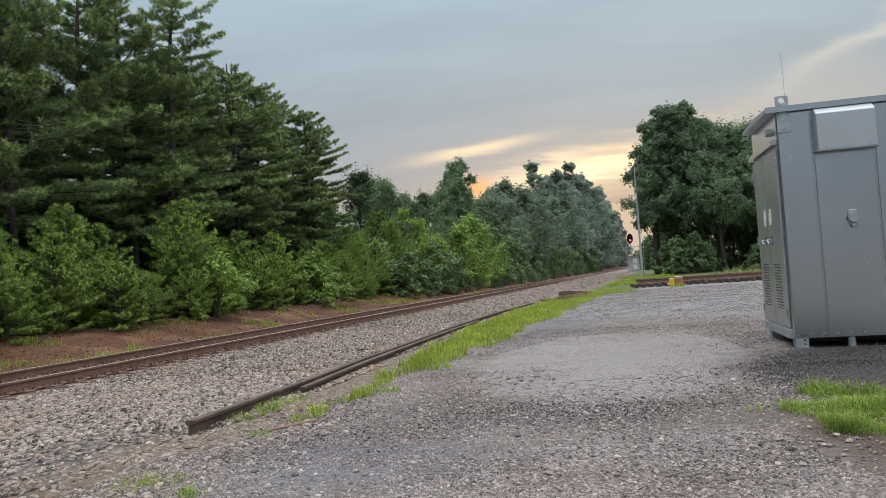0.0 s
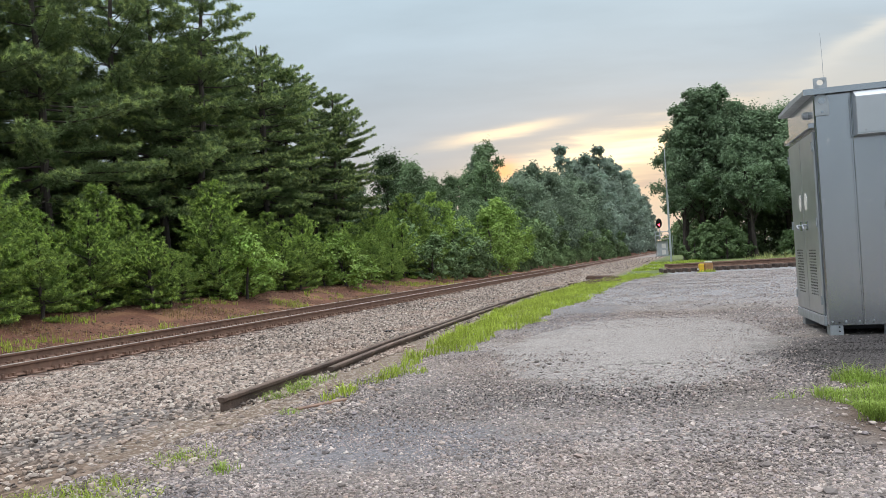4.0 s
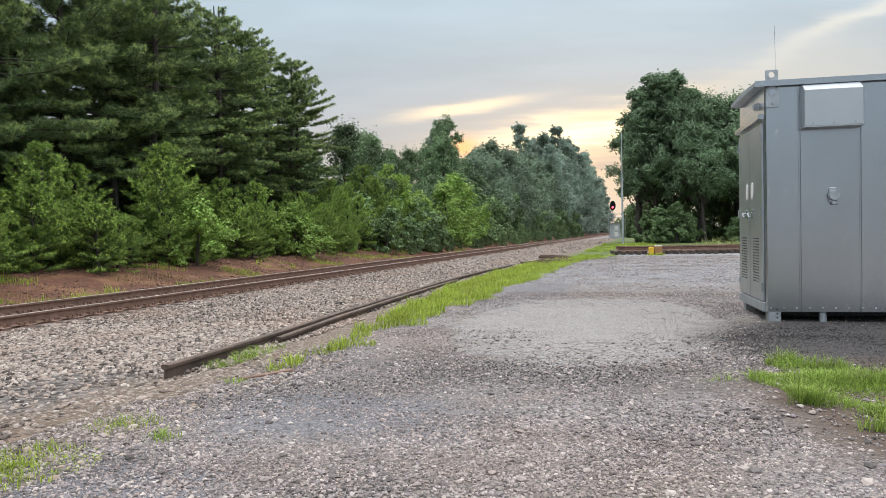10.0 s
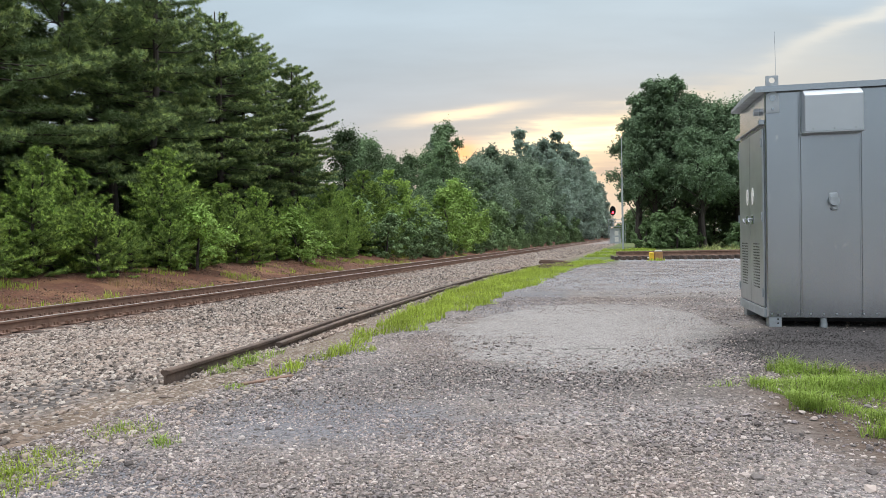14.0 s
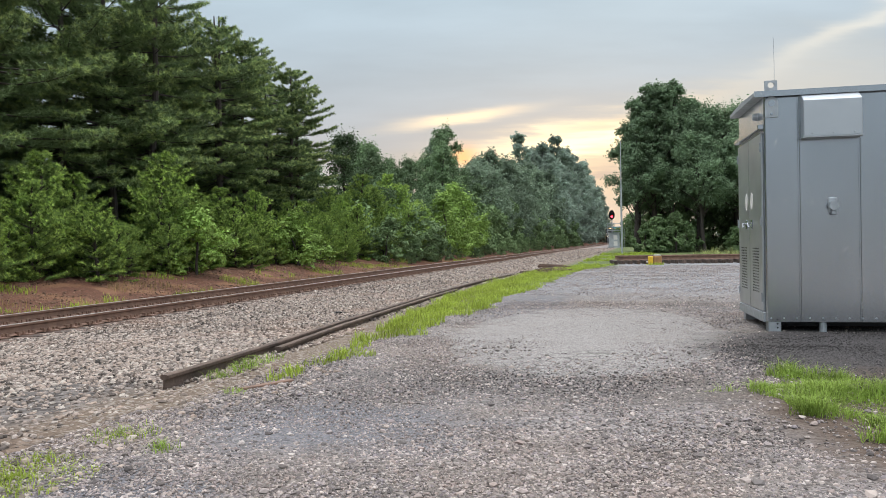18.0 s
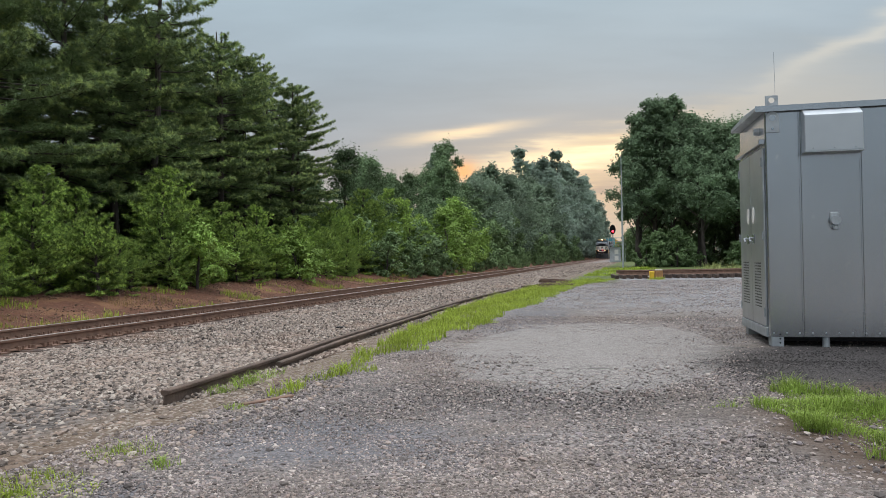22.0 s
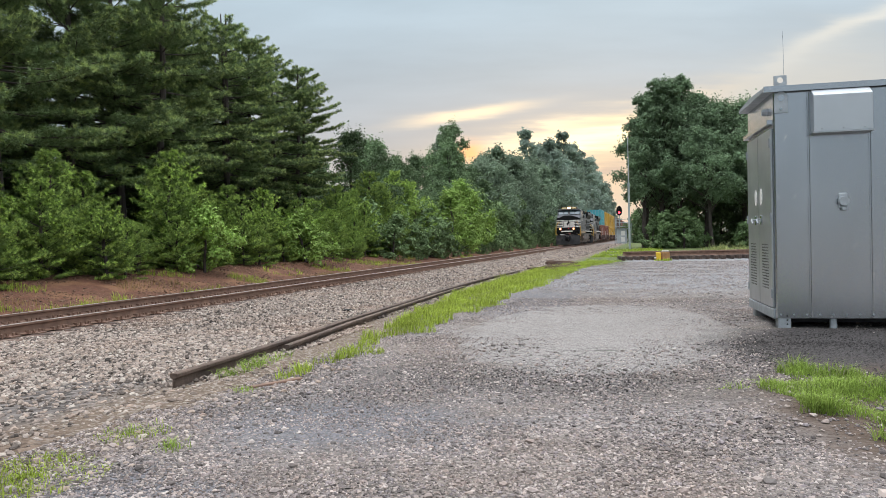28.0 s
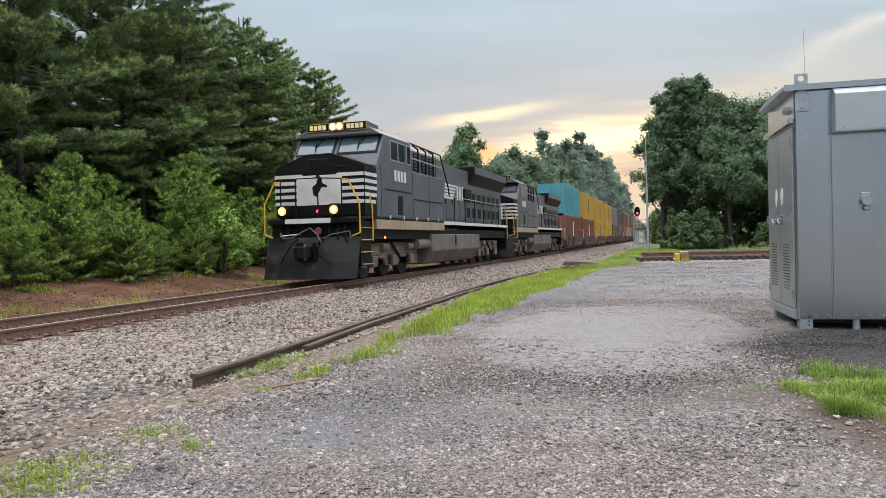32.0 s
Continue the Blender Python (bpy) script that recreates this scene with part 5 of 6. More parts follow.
BOX_COLOURS = {
    "teal": ("teal", material("teal_container_paint", (0.085, 0.36, 0.42), 0.55, 0, 0.1, 1, per_object=0.06, stain=0.25, stain_colour=(0.12, 0.25, 0.27))),
    "red": ("rust red", material("rust_red_container_paint", (0.24, 0.072, 0.050), 0.6, 0, 0.15, 1, per_object=0.15, stain=0.35, stain_colour=(0.13, 0.06, 0.05))),
    "yellow": ("mustard yellow", material("mustard_container_paint", (0.52, 0.30, 0.035), 0.55, 0, 0.1, 1, per_object=0.08, stain=0.25, stain_colour=(0.28, 0.18, 0.06))),
    "brown": ("brown", material("brown_container_paint", (0.11, 0.075, 0.06), 0.6, 0, 0.15, 1, per_object=0.15)),
    "grey": ("grey", material("grey_container_paint", (0.19, 0.19, 0.20), 0.6, 0, 0.12, 1, per_object=0.15)),
}


def container(colour, length=12.19):
    word, mat = BOX_COLOURS[colour]
    c = thing("container", f"{word} corrugated steel shipping container on a well car", "shipping container", group="stacked containers")
    w, h = 1.22, 2.89
    body = part("body", Shape().box(-w + 0.03, w - 0.03, 0.05, length - 0.05, 0.1, h - 0.06), mat, c)
    ribs = Shape()
    for k in range(42):
        y = 0.22 + k * (length - 0.44) / 42
        for sx in (-1, 1):
            ribs.box(min(sx * (w - 0.03), sx * w), max(sx * (w - 0.03), sx * w), y, y + 0.14, 0.16, h - 0.12)
    tagged(part("corrugation", ribs, mat, body), kind="stuff")
    for sx in (-1, 1):
        for y in (0, length - 0.16):
            part("corner_post", Shape().box(min(sx * w, sx * (w - 0.16)), max(sx * w, sx * (w - 0.16)), y, y + 0.16, 0, h), mat, c)
        for z in (0.0, h - 0.12):
            part("side_rail", Shape().box(min(sx * w, sx * (w - 0.1)), max(sx * w, sx * (w - 0.1)), 0.16, length - 0.16, z, z + 0.12), mat, c)
        if colour in ("yellow", "red"):
            part("side_mark", Shape().box(min(sx * (w + 0.002), sx * (w + 0.008)), max(sx * (w + 0.002), sx * (w + 0.008)), 5.6, 6.3, 0.7, 2.3), M_BLACK if colour == "yellow" else M_WHITE, c, "plain upright mark")
    for x0, x1 in ((-1.06, -0.02), (0.02, 1.06)):
        d = part("end_door", Shape().box(x0, x1, 0.0, 0.05, 0.12, h - 0.12), mat, c, bevel=0.01)
        for x in (x0 + 0.25, x1 - 0.25):
            part("lock_bar", Shape().tube((x, -0.02, 0.15), (x, -0.02, h - 0.15), 0.02, 0.02, 6), M_STEEL2, d)
        for k in range(6):
            part("door_rib", Shape().box(x0 + 0.05, x1 - 0.05, -0.012, 0.0, 0.3 + 0.43 * k, 0.4 + 0.43 * k), mat, d)
    return c


def well_car():
    c = thing("well_car", "dark brown intermodal well car with low side sills", "well car", group="well cars")
    m = M_WELL
    for sx in (-1, 1):
        s = Shape().prism([(-0.4, 1.05), (0.7, 1.25), (1.2, 1.32), (11.0, 1.32), (11.5, 1.25), (12.6, 1.05), (12.6, 0.8), (11.6, 0.35), (0.6, 0.35), (-0.4, 0.8)],
                          min(sx * 1.27, sx * 1.36), max(sx * 1.27, sx * 1.36), "x")
        sd = part("side_sill", s, m, c, bevel=0.01)
        for k in range(12):
            part("sill_rib", Shape().box(min(sx * 1.36, sx * 1.40), max(sx * 1.36, sx * 1.40), 0.9 + k * 0.92, 0.97 + k * 0.92, 0.4, 1.28), m, sd)
            part("reflector", Shape().box(min(sx * 1.402, sx * 1.408), max(sx * 1.402, sx * 1.408), 0.9 + k * 0.92, 0.97 + k * 0.92, 0.55, 0.66), M_WHITE, sd)
    part("floor", Shape().box(-1.25, 1.25, 0.2, 12.0, 0.30, 0.36), m, c)
    for y in (-1.4, 13.6):
        end = part("end_platform", Shape().box(-1.3, 1.3, y - 1.0, y + 1.0, 0.98, 1.1), m, c)
    part("guard_rail", Shape().path([(1.25, -0.6, 1.1), (1.25, -0.6, 2.0), (-1.25, -0.6, 2.0), (-1.25, -0.6, 1.1)], 0.025), M_WHITE, c, "pale end grab rail")
    tr = part("truck", Shape().box(-0.3, 0.3, -2.3, -0.5, 0.6, 0.8), M_TRUCK, c)
    for sx in (-1, 1):
        part("side_frame", Shape().prism([(-2.5, 0.42), (-2.5, 0.66), (-1.9, 0.86), (-0.9, 0.86), (-0.3, 0.66), (-0.3, 0.42), (-0.9, 0.40), (-1.9, 0.40)], min(sx * 0.95, sx * 1.08), max(sx * 0.95, sx * 1.08), "x"), M_TRUCK, tr)
    for y in (-2.2, -0.55):
        w = Shape()
        for sx in (-1, 1):
            w.tube((sx * 0.68, y, 0.46), (sx * 0.82, y, 0.46), 0.46, 0.45, 20)
        part("wheelset", w.tube((-0.8, y, 0.46), (0.8, y, 0.46), 0.08, 0.08, 8), M_TRUCK, tr)
    return c


PITCH = 15.15
BOX0 = 47.8
LOADS = [("teal", "red"), ("yellow", "red"), ("yellow", "yellow"), ("yellow", "yellow"), ("grey", "brown"), ("brown", "brown"), ("brown", "red"), ("red", "yellow"), ("brown", "grey"),
         ("red", "brown"), ("grey", "yellow"), ("brown", "red"), ("red", "brown"), ("grey", "grey"), ("brown", "red"), ("yellow", "brown")]
first_box, TRAIN = {}, [(lead, 0.0, 0.0), (second, 22.3, 0.0)]
first_car = None
for i, (top, low) in enumerate(LOADS):
    if first_car is None:
        car = first_car = well_car()
    else:
        car = copy_thing(first_car, Matrix())
    TRAIN.append((car, BOX0 + i * PITCH, 0.0))
    for colour, z in ((low, 0.37), (top, 3.27)):
        if colour in first_box:
            b = copy_thing(first_box[colour], Matrix())
        else:
            b = first_box[colour] = container(colour)
        TRAIN.append((b, BOX0 + i * PITCH, z))

# where the lead coupler stands along the line, second by second
RUN = [(0, 511), (3, 467), (6, 423), (9, 379), (13, 321), (17, 264.5), (20, 220.5), (22, 191.5), (24, 162.5), (25, 146.8), (27, 112.5), (28, 94.6), (29, 76.3), (30, 57.8), (31, 38.8), (32, 19.0)]


def motions():
    for ob, back, z in TRAIN:
        walk(ob, [(t, on_track(0, s + back, RAIL_Z + z)) for t, s in RUN])
    # wheels roll as the train comes on
    times, places = [t for t, s in RUN], [s for t, s in RUN]
    ticks = [k / FPS for k in range(32 * FPS + 1)]
    for axles in AXLES:
        for ax in axles:
            y = ax.matrix_basis.translation.y
            walk(ax, [(t, pose(0, y, 0.53, math.degrees((np.interp(t, times, places) - places[0]) / 0.53))) for t in ticks])
    walk(bird, BIRD_ROWS)



# ---------------------------------------------------------------- plants


def unit(v):
    return v / np.maximum(np.linalg.norm(v, axis=-1, keepdims=True), 1e-9)


def leaf_cards(centres, facing, size, loose=0.45, long=1.5):
    """A lozenge leaf at each centre, facing roughly the way that its clump does."""
    n = len(centres)
    nrm = unit(facing + rng.normal(size=(n, 3)) * loose)
    a = unit(np.cross(nrm, rng.normal(size=(n, 3))))
    b = np.cross(nrm, a)
    s = (size * rng.uniform(0.6, 1.3, n))[:, None]
    p = np.stack([centres - a * s * long / 2, centres + b * s * 0.5 + nrm * s * 0.12, centres + a * s * long / 2, centres - b * s * 0.5 + nrm * s * 0.12], 1)
    i = np.arange(n) * 4
    return p.reshape(-1, 3), np.stack([i, i + 1, i + 2, i + 3], -1)


def needle_tufts(centres, outward, length, width, count):
    """Needle sprays: thin blades fanning out from each centre."""
    n = len(centres)
    c = np.repeat(centres, count, 0)
    d = unit(np.repeat(outward, count, 0) * 0.55 + rng.normal(size=(n * count, 3)) * 0.75 + np.array([0, 0, 0.25]))
    side = unit(np.cross(d, rng.normal(size=(n * count, 3))))
    ln = (length * rng.uniform(0.6, 1.15, n * count))[:, None]
    p = np.stack([c - side * width / 2, c + side * width / 2, c + d * ln], 1)
    i = np.arange(n * count) * 3
    return p.reshape(-1, 3), np.stack([i, i + 1, i + 2], -1)


def limb_shape(shape, a, b, r0, r1, sag, n=5, steps=4):
    a, b = Vector(a), Vector(b)
    pts = [a.lerp(b, k / steps) + Vector((0, 0, sag * math.sin(math.pi * k / steps))) for k in range(steps + 1)]
    for k in range(steps):
        shape.tube(pts[k], pts[k + 1], r0 + (r1 - r0) * k / steps, r0 + (r1 - r0) * (k + 1) / steps, n, caps=False)
    return pts


def trunk_shape(h, r, lean):
    s = Shape()
    steps = 7
    pts = [Vector((lean[0] * (k / steps) ** 1.5 + 0.08 * math.sin(k * 1.7 + lean[1] * 9), lean[1] * (k / steps) ** 1.5, h * k / steps - (0.3 if k == 0 else 0))) for k in range(steps + 1)]
    for k in range(steps):
        s.tube(pts[k], pts[k + 1], r * (1 - k / steps) ** 0.8 + 0.03, r * (1 - (k + 1) / steps) ** 0.8 + 0.03, 9, caps=False)
    return s, pts


def along(pts, t):
    k = min(int(t * (len(pts) - 1)), len(pts) - 2)
    return pts[k].lerp(pts[k + 1], t * (len(pts) - 1) - k)


def boughs(shape, pts, h, clear, reach, gap, per_whorl, droop, lift, tuft_gap, full):
    """Whorls of boughs with flat side sprays; gives the tufts and the end tufts, coloured brighter as if lit, each with
    its direction.
    """
    inner, ends = [], []
    z, turn = max(clear * h, 0.12), random.uniform(0, 6)
    while z < h * 0.985:
        t = z / h
        f = max(0.0, (t - clear) / (1 - clear))
        spread = (1 - f ** full) * (0.62 + 0.38 * min(1, f / 0.15)) + 0.10
        turn += 0.7
        for k in range(random.choice(per_whorl)):
            a = turn + k * 6.283 / per_whorl[0] + random.gauss(0, 0.28)
            ln = reach * spread * random.uniform(0.6, 1.18)
            base = along(pts, min(max(t + random.uniform(-0.4, 0.4) * gap / h, 0.01), 0.99))
            tip = base + Vector((math.cos(a) * ln, math.sin(a) * ln, ln * (droop + (lift - droop) * f + random.gauss(0, 0.07))))
            lp = limb_shape(shape, base, tip, 0.006 + 0.009 * ln, 0.005, -0.06 * ln, 4, 3)
            out, side = Vector((math.cos(a), math.sin(a), 0)), Vector((-math.sin(a), math.cos(a), 0))
            n = max(3, int(2.5 + ln / (tuft_gap * 2.0)))
            for i in range(n):
                u = 0.26 + 0.74 * (i + random.random()) / n
                p = along(lp, u)
                for sgn in (-1, 1):
                    tw = (tuft_gap + 0.36 * ln * (1.1 - u)) * random.uniform(0.55, 1.15)
                    d = (out * 0.8 + side * sgn * random.uniform(0.35, 1.0)).normalized()
                    d.z = random.uniform(0.0, 0.2) + 0.25 * max(lift, 0)
                    m = 2 + int(tw / tuft_gap)
                    for j in range(m):
                        q = p + d * (tw * (j + 0.6) / m)
                        q = (q.x + random.gauss(0, tuft_gap * 0.25), q.y + random.gauss(0, tuft_gap * 0.25), q.z + random.gauss(0, tuft_gap * 0.2))
                        (ends if j == m - 1 and u > 0.4 else inner).append((q, tuple(d)))
        z += gap * random.uniform(0.75, 1.25)
    return [np.array([[e[k] for e in group] for k in (0, 1)]) for group in (inner, ends)]


def pine(h, clear, reach):
    T = thing("pine_tree", "tall dark green pine with bare lower trunk", "pine tree", group="pines by the line")
    s, pts = trunk_shape(h, h * 0.012, (random.uniform(-0.5, 0.5), random.uniform(-0.5, 0.5)))
    inner, ends = boughs(s, pts, h, clear, reach, 0.62, (4, 4, 5, 3), -0.12, 0.6, 0.15, 2.2)
    for k in range(7):
        # dead stubs under the crown
        b = along(pts, clear * random.uniform(0.35, 1.0))
        a = random.uniform(0, 6.28)
        limb_shape(s, b, b + Vector((math.cos(a), math.sin(a), random.uniform(-0.2, 0.3))) * random.uniform(0.5, 1.5), 0.02, 0.006, 0.05, 4, 2)
    part("trunk", s, M_BARK, T, "rough bark trunk with its limbs")
    v, f = needle_tufts(inner[0], inner[1], 0.19, 0.025, 19)
    tagged(raw("crown", v, f, M_PINE, T), kind="stuff")
    # end tufts take the lighter colour that paints light onto the pads
    v, f = needle_tufts(ends[0], ends[1], 0.17, 0.023, 22)
    tagged(raw("new_growth", v, f, M_PINETIP, T), kind="stuff")
    return T


def sapling(h, reach):
    T = thing("young_pine", "bushy bright green young pine at the wood's edge", "young pine", group="young growth by the line")
    s, pts = trunk_shape(h, 0.045, (random.uniform(-0.2, 0.2), random.uniform(-0.2, 0.2)))
    inner, ends = boughs(s, pts, h, 0.02, reach, 0.24, (5, 5, 6), 0.12, 1.1, 0.10, 1.25)
    part("trunk", s, M_BARK, T, "rough bark trunk with its limbs")
    v, f = needle_tufts(inner[0], inner[1], 0.12, 0.019, 13)
    tagged(raw("crown", v, f, M_SAPLING, T), kind="stuff")
    # lighter end tufts again hold painted light besides fresh growth
    v, f = needle_tufts(ends[0], ends[1], 0.115, 0.017, 17)
    tagged(raw("new_growth", v, f, M_SAPTIP, T), kind="stuff")
    return T


def hardwood(name, label, category, group, h, clear, reach, mat, lobes=26, leaves=330, size=0.30, trunk_r=0.2):
    T = thing(name, label, category, group=group)
    s, pts = trunk_shape(h * 0.86, trunk_r, (random.uniform(-0.6, 0.6), random.uniform(-0.6, 0.6)))
    ls, cen, face = s, [], []
    for k in range(lobes):
        t = clear + (0.97 - clear) * ((k + random.random()) / lobes)
        base = along(pts, min(max(t - 0.12, 0.05), 0.99))
        f = (t - clear) / (1 - clear)
        prof = math.sin(math.pi * min(1, 0.18 + 0.80 * f)) ** (0.7 if f < 0.4 else 1.25)
        ln = reach * prof * random.uniform(0.45, 1.2) * (0.3 if f > 0.5 and k % 2 else 1.0)
        a = k * 2.4 + random.uniform(-0.5, 0.5)
        tip = Vector((base.x + math.cos(a) * ln, base.y + math.sin(a) * ln, h * min(t, 0.92) + random.uniform(-0.012, 0.012) * h))
        limb_shape(ls, base, tip, trunk_r * 0.28, 0.02, 0.04 * ln, 4, 3)
        rad = reach * random.uniform(0.28, 0.46) * (1 - 0.3 * max(0.0, (t - 0.6) / 0.4) ** 1.5)
        # each bough ends in domes of leaves, lit above and dark between
        domes = random.choice((6, 7, 8))
        for j in range(domes):
            c = np.array(tip) + unit(rng.normal(size=3) + np.array([0.5 * math.cos(a), 0.5 * math.sin(a), 0.1])) * rad * rng.uniform(0.25, 1.0) * np.array([1, 1, 0.75])
            r = rad * rng.uniform(0.26, 0.52)
            n = max(8, int(0.6 * leaves / domes * (r / (rad * 0.38)) ** 2))
            d = unit(rng.normal(size=(n, 3)) + np.array([0.25 * math.cos(a), 0.25 * math.sin(a), 0.35]))
            cen.append(c + d * r * (0.45 + 0.95 * rng.random((n, 1)) ** 1.3) * np.array([1, 1, 0.72]))
            face.append(d + np.array([0, 0, 0.45]))
        # loose sprays between the domes and up past them tear the outline
        sprays = unit(rng.normal(size=(9, 3)) + np.array([0, 0, 0.2 + 0.5 * t])) * rad * rng.uniform(0.5, 1.3, (9, 1))
        n = int(0.62 * leaves)
        pick = rng.integers(0, 9, n)
        cen.append(np.array(tip) + sprays[pick] * rng.uniform(0.15, 1.15, (n, 1)) + rng.normal(size=(n, 3)) * rad * 0.19)
        face.append(unit(sprays[pick]) * 0.6 + np.array([0, 0, 0.5]))
    part("trunk", ls, M_BARK, T, "rough bark trunk with its limbs")
    v, f = leaf_cards(np.concatenate(cen), np.concatenate(face), size)
    tagged(raw("crown", v, f, mat, T), kind="stuff")
    return T


def plant(kind_list, spots, tall=(0.95, 1.05), sink=0.0):
    """Sets the trees of a kind out over the spots (x, y, scale) in the line's frame; the first of each kind takes the first spot."""
    used = set()
    for i, (x, y, sc) in enumerate(spots):
        proto = kind_list[i % len(kind_list)]
        z = float(ground_z(x, y)) - sink
        m = TRACK @ pose(x, y, z, random.uniform(-2, 2), random.uniform(-2, 2), random.uniform(0, 360))
        if proto.name in used:
            ob = copy_thing(proto, m)
        else:
            ob = proto
            used.add(proto.name)
        ob.matrix_basis = m
        s = sc * random.uniform(*tall)
        ob.scale = (s * random.uniform(0.92, 1.08), s * random.uniform(0.92, 1.08), s)


# pine wood beside the line
pines = [pine(13.6, 0.34, 3.5), pine(13.0, 0.42, 3.1), pine(13.4, 0.30, 3.4), pine(12.6, 0.24, 3.2)]
spots = []
for y, xs in ((1, (-12, -17)), (5, (-11.5, -16)), (9, (-12.5, -17.5)), (13, (-11, -15.5, -21)), (17, (-12.5, -17)), (20.5, (-11, -15, -20)), (24, (-12.2, -16.5)), (27.5, (-10.8, -14.5, -19.5)), (29.3, (-11.5, )), (32.8, (-11.2, -14)), (36.3, (-10.8, -13.5)), (39.8, (-11, )), (43.2, (-11.0, )), (22.2, (-13, )), (25.8, (-11.2,)),
              (31, (-12, -17)), (34.5, (-10.8, -15)), (38, (-12, -17.5)), (41.5, (-10.8, -14.5)), (44.0, (-13.6, ))):
    for k, x in enumerate(xs):
        sc = np.interp(y, [0, 22, 30, 38, 48], [1.15, 1.1, 0.98, 0.94, 0.84])
        spots.append((x + random.uniform(-0.8, 0.8), y + random.uniform(-1.0, 1.0), sc + (0.06 if k else 0)))
plant(pines, spots)

saplings = [sapling(3.0, 1.5), sapling(2.5, 1.35), sapling(3.5, 1.6), sapling(1.9, 1.0)]
spots = []
y = 6.0
while y < 66:
    for x in (-6.6, -7.8, -9.2) if y < 46 else (-6.4, -8.2):
        spots.append((x + random.uniform(-0.5, 0.5), y + random.uniform(-0.6, 0.6), random.uniform(0.55, 1.2) * (0.8 if x > -7 else 1.05) * np.interp(y, [40, 50], [1.0, 1.35])))
    y += 1.02 + 0.012 * y
plant(saplings, spots)

under = []
for k in range(46):
    under.append((random.uniform(-24, -12.5), 3 + k * 0.95, random.uniform(1.3, 2.2)))
# copies of the edge saplings, recoloured darker to stand for the wood's shade
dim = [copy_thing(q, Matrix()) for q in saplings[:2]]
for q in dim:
    tagged(q, "young pine inside the wood, needle colour darkened for shade", group="undergrowth of the pine wood")
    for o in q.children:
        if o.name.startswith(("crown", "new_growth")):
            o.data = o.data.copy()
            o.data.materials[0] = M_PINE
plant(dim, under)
shrubs = [hardwood("broadleaf_shrub", "leafy bright green shrub along the tree line", "shrub", "shrubs by the line", h, 0.12, r, M_SHRUB, 18, 270, 0.115, 0.05)
          for h, r in ((3.4, 1.6), (2.6, 1.5), (4.4, 1.9))]
spots, shady = [(-5.9, 24, 0.7), (-6.2, 33, 0.8)], []
y = 44.0
while y < 190:
    into = spots if 58 < y < 72 else shady
    into.append((-6.0 + random.uniform(-1.0, 0.9), y + random.uniform(-0.8, 0.8), random.uniform(0.5, 1.25)))
    (spots if 64 < y < 70 else shady).append((-8.0 + random.uniform(-0.9, 0.9), y + 1.5, random.uniform(0.9, 1.7)))
    shady.append((-4.3 + random.uniform(-0.4, 0.3), y + random.uniform(0, 2), random.uniform(0.2, 0.42)))
    if random.random() < 0.4:
        shady.append((-5.4, y + 0.8, random.uniform(0.3, 0.6)))
    y += 2.6 + 0.02 * y
plant(shrubs, spots)
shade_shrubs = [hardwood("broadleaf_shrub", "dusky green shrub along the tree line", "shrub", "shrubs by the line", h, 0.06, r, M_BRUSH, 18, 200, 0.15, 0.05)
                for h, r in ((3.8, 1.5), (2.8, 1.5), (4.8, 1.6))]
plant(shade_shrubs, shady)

# far trees: leaf colour paled to imitate haze
far_woods = [hardwood("hardwood_tree", "far hardwood tree with haze put into its leaf colour", "tree", "distant tree line", h, c, r, M_FAR, 30, 170, 0.40, 0.25) for h, c, r in ((22, 0.03, 4.4), (24, 0.04, 3.9), (21, 0.03, 3.7))]
woods = [hardwood("hardwood_tree", "tall leafy hardwood tree in the tree line", "tree", "hardwood tree line", h, c, r, mt, 32, 400, 0.18, 0.2)
         for h, c, r, mt in ((14, 0.08, 4.2, M_LEAF), (13, 0.07, 4.6, M_LEAF), (15, 0.10, 3.3, M_LEAF))]
spots = []
y = 50.0
while y < 375:
    grow = np.interp(y, [46, 51, 56, 75, 110, 149, 150, 231, 300, 420], [0.74, 0.70, 0.62, 0.72, 1.0, 1.14, 1.06, 1.24, 1.12, 0.88])
    spots.append((np.interp(y, [50, 90, 149, 150], [-11.0, -9.0, -9.5, -8.0]) + random.uniform(-1.2, 0.8), y + (random.uniform(-1, 1) if y < 140 else 0), grow * random.uniform(0.80, 1.0)))
    if not 144 < y < 151:
        spots.append((np.interp(y, [50, 90], [-16.0, -13.5]) + random.uniform(-2, 2), y + 3 + random.uniform(-1, 1), grow * random.uniform(0.88, 1.04)))
    y += min(4.6 + 0.03 * (y - 40), 8.0)
# two that stand above the tree line
spots += [(-13.0, 60, 0.76), (-11.5, 81, 0.94), (-13.5, 86, 0.95)]
spots += [(-25 + random.uniform(-2, 2), -4 + 4.6 * k, 0.8) for k in range(14)]
# woods behind the viewer
for k in range(20):
    a = radians(100 + 11 * k)
    q = TRACK.inverted() @ Vector((math.sin(a) * (105 + 14 * (k % 2)), math.cos(a) * (105 + 14 * (k % 2)), 0))
    if q.x > 9:
        spots.append((q.x, q.y, 0.85))
# closing the far end of the line
for k in range(6):
    spots.append((20 + k * 7 + random.uniform(-1, 1), 160 + k * 42, 0.6))
# middle distance: leaf colour paled part of the way towards haze
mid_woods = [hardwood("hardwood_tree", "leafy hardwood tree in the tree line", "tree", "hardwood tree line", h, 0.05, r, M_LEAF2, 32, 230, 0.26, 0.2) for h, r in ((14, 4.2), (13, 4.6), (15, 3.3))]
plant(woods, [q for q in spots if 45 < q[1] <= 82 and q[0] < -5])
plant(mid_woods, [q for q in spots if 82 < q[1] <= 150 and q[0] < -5])
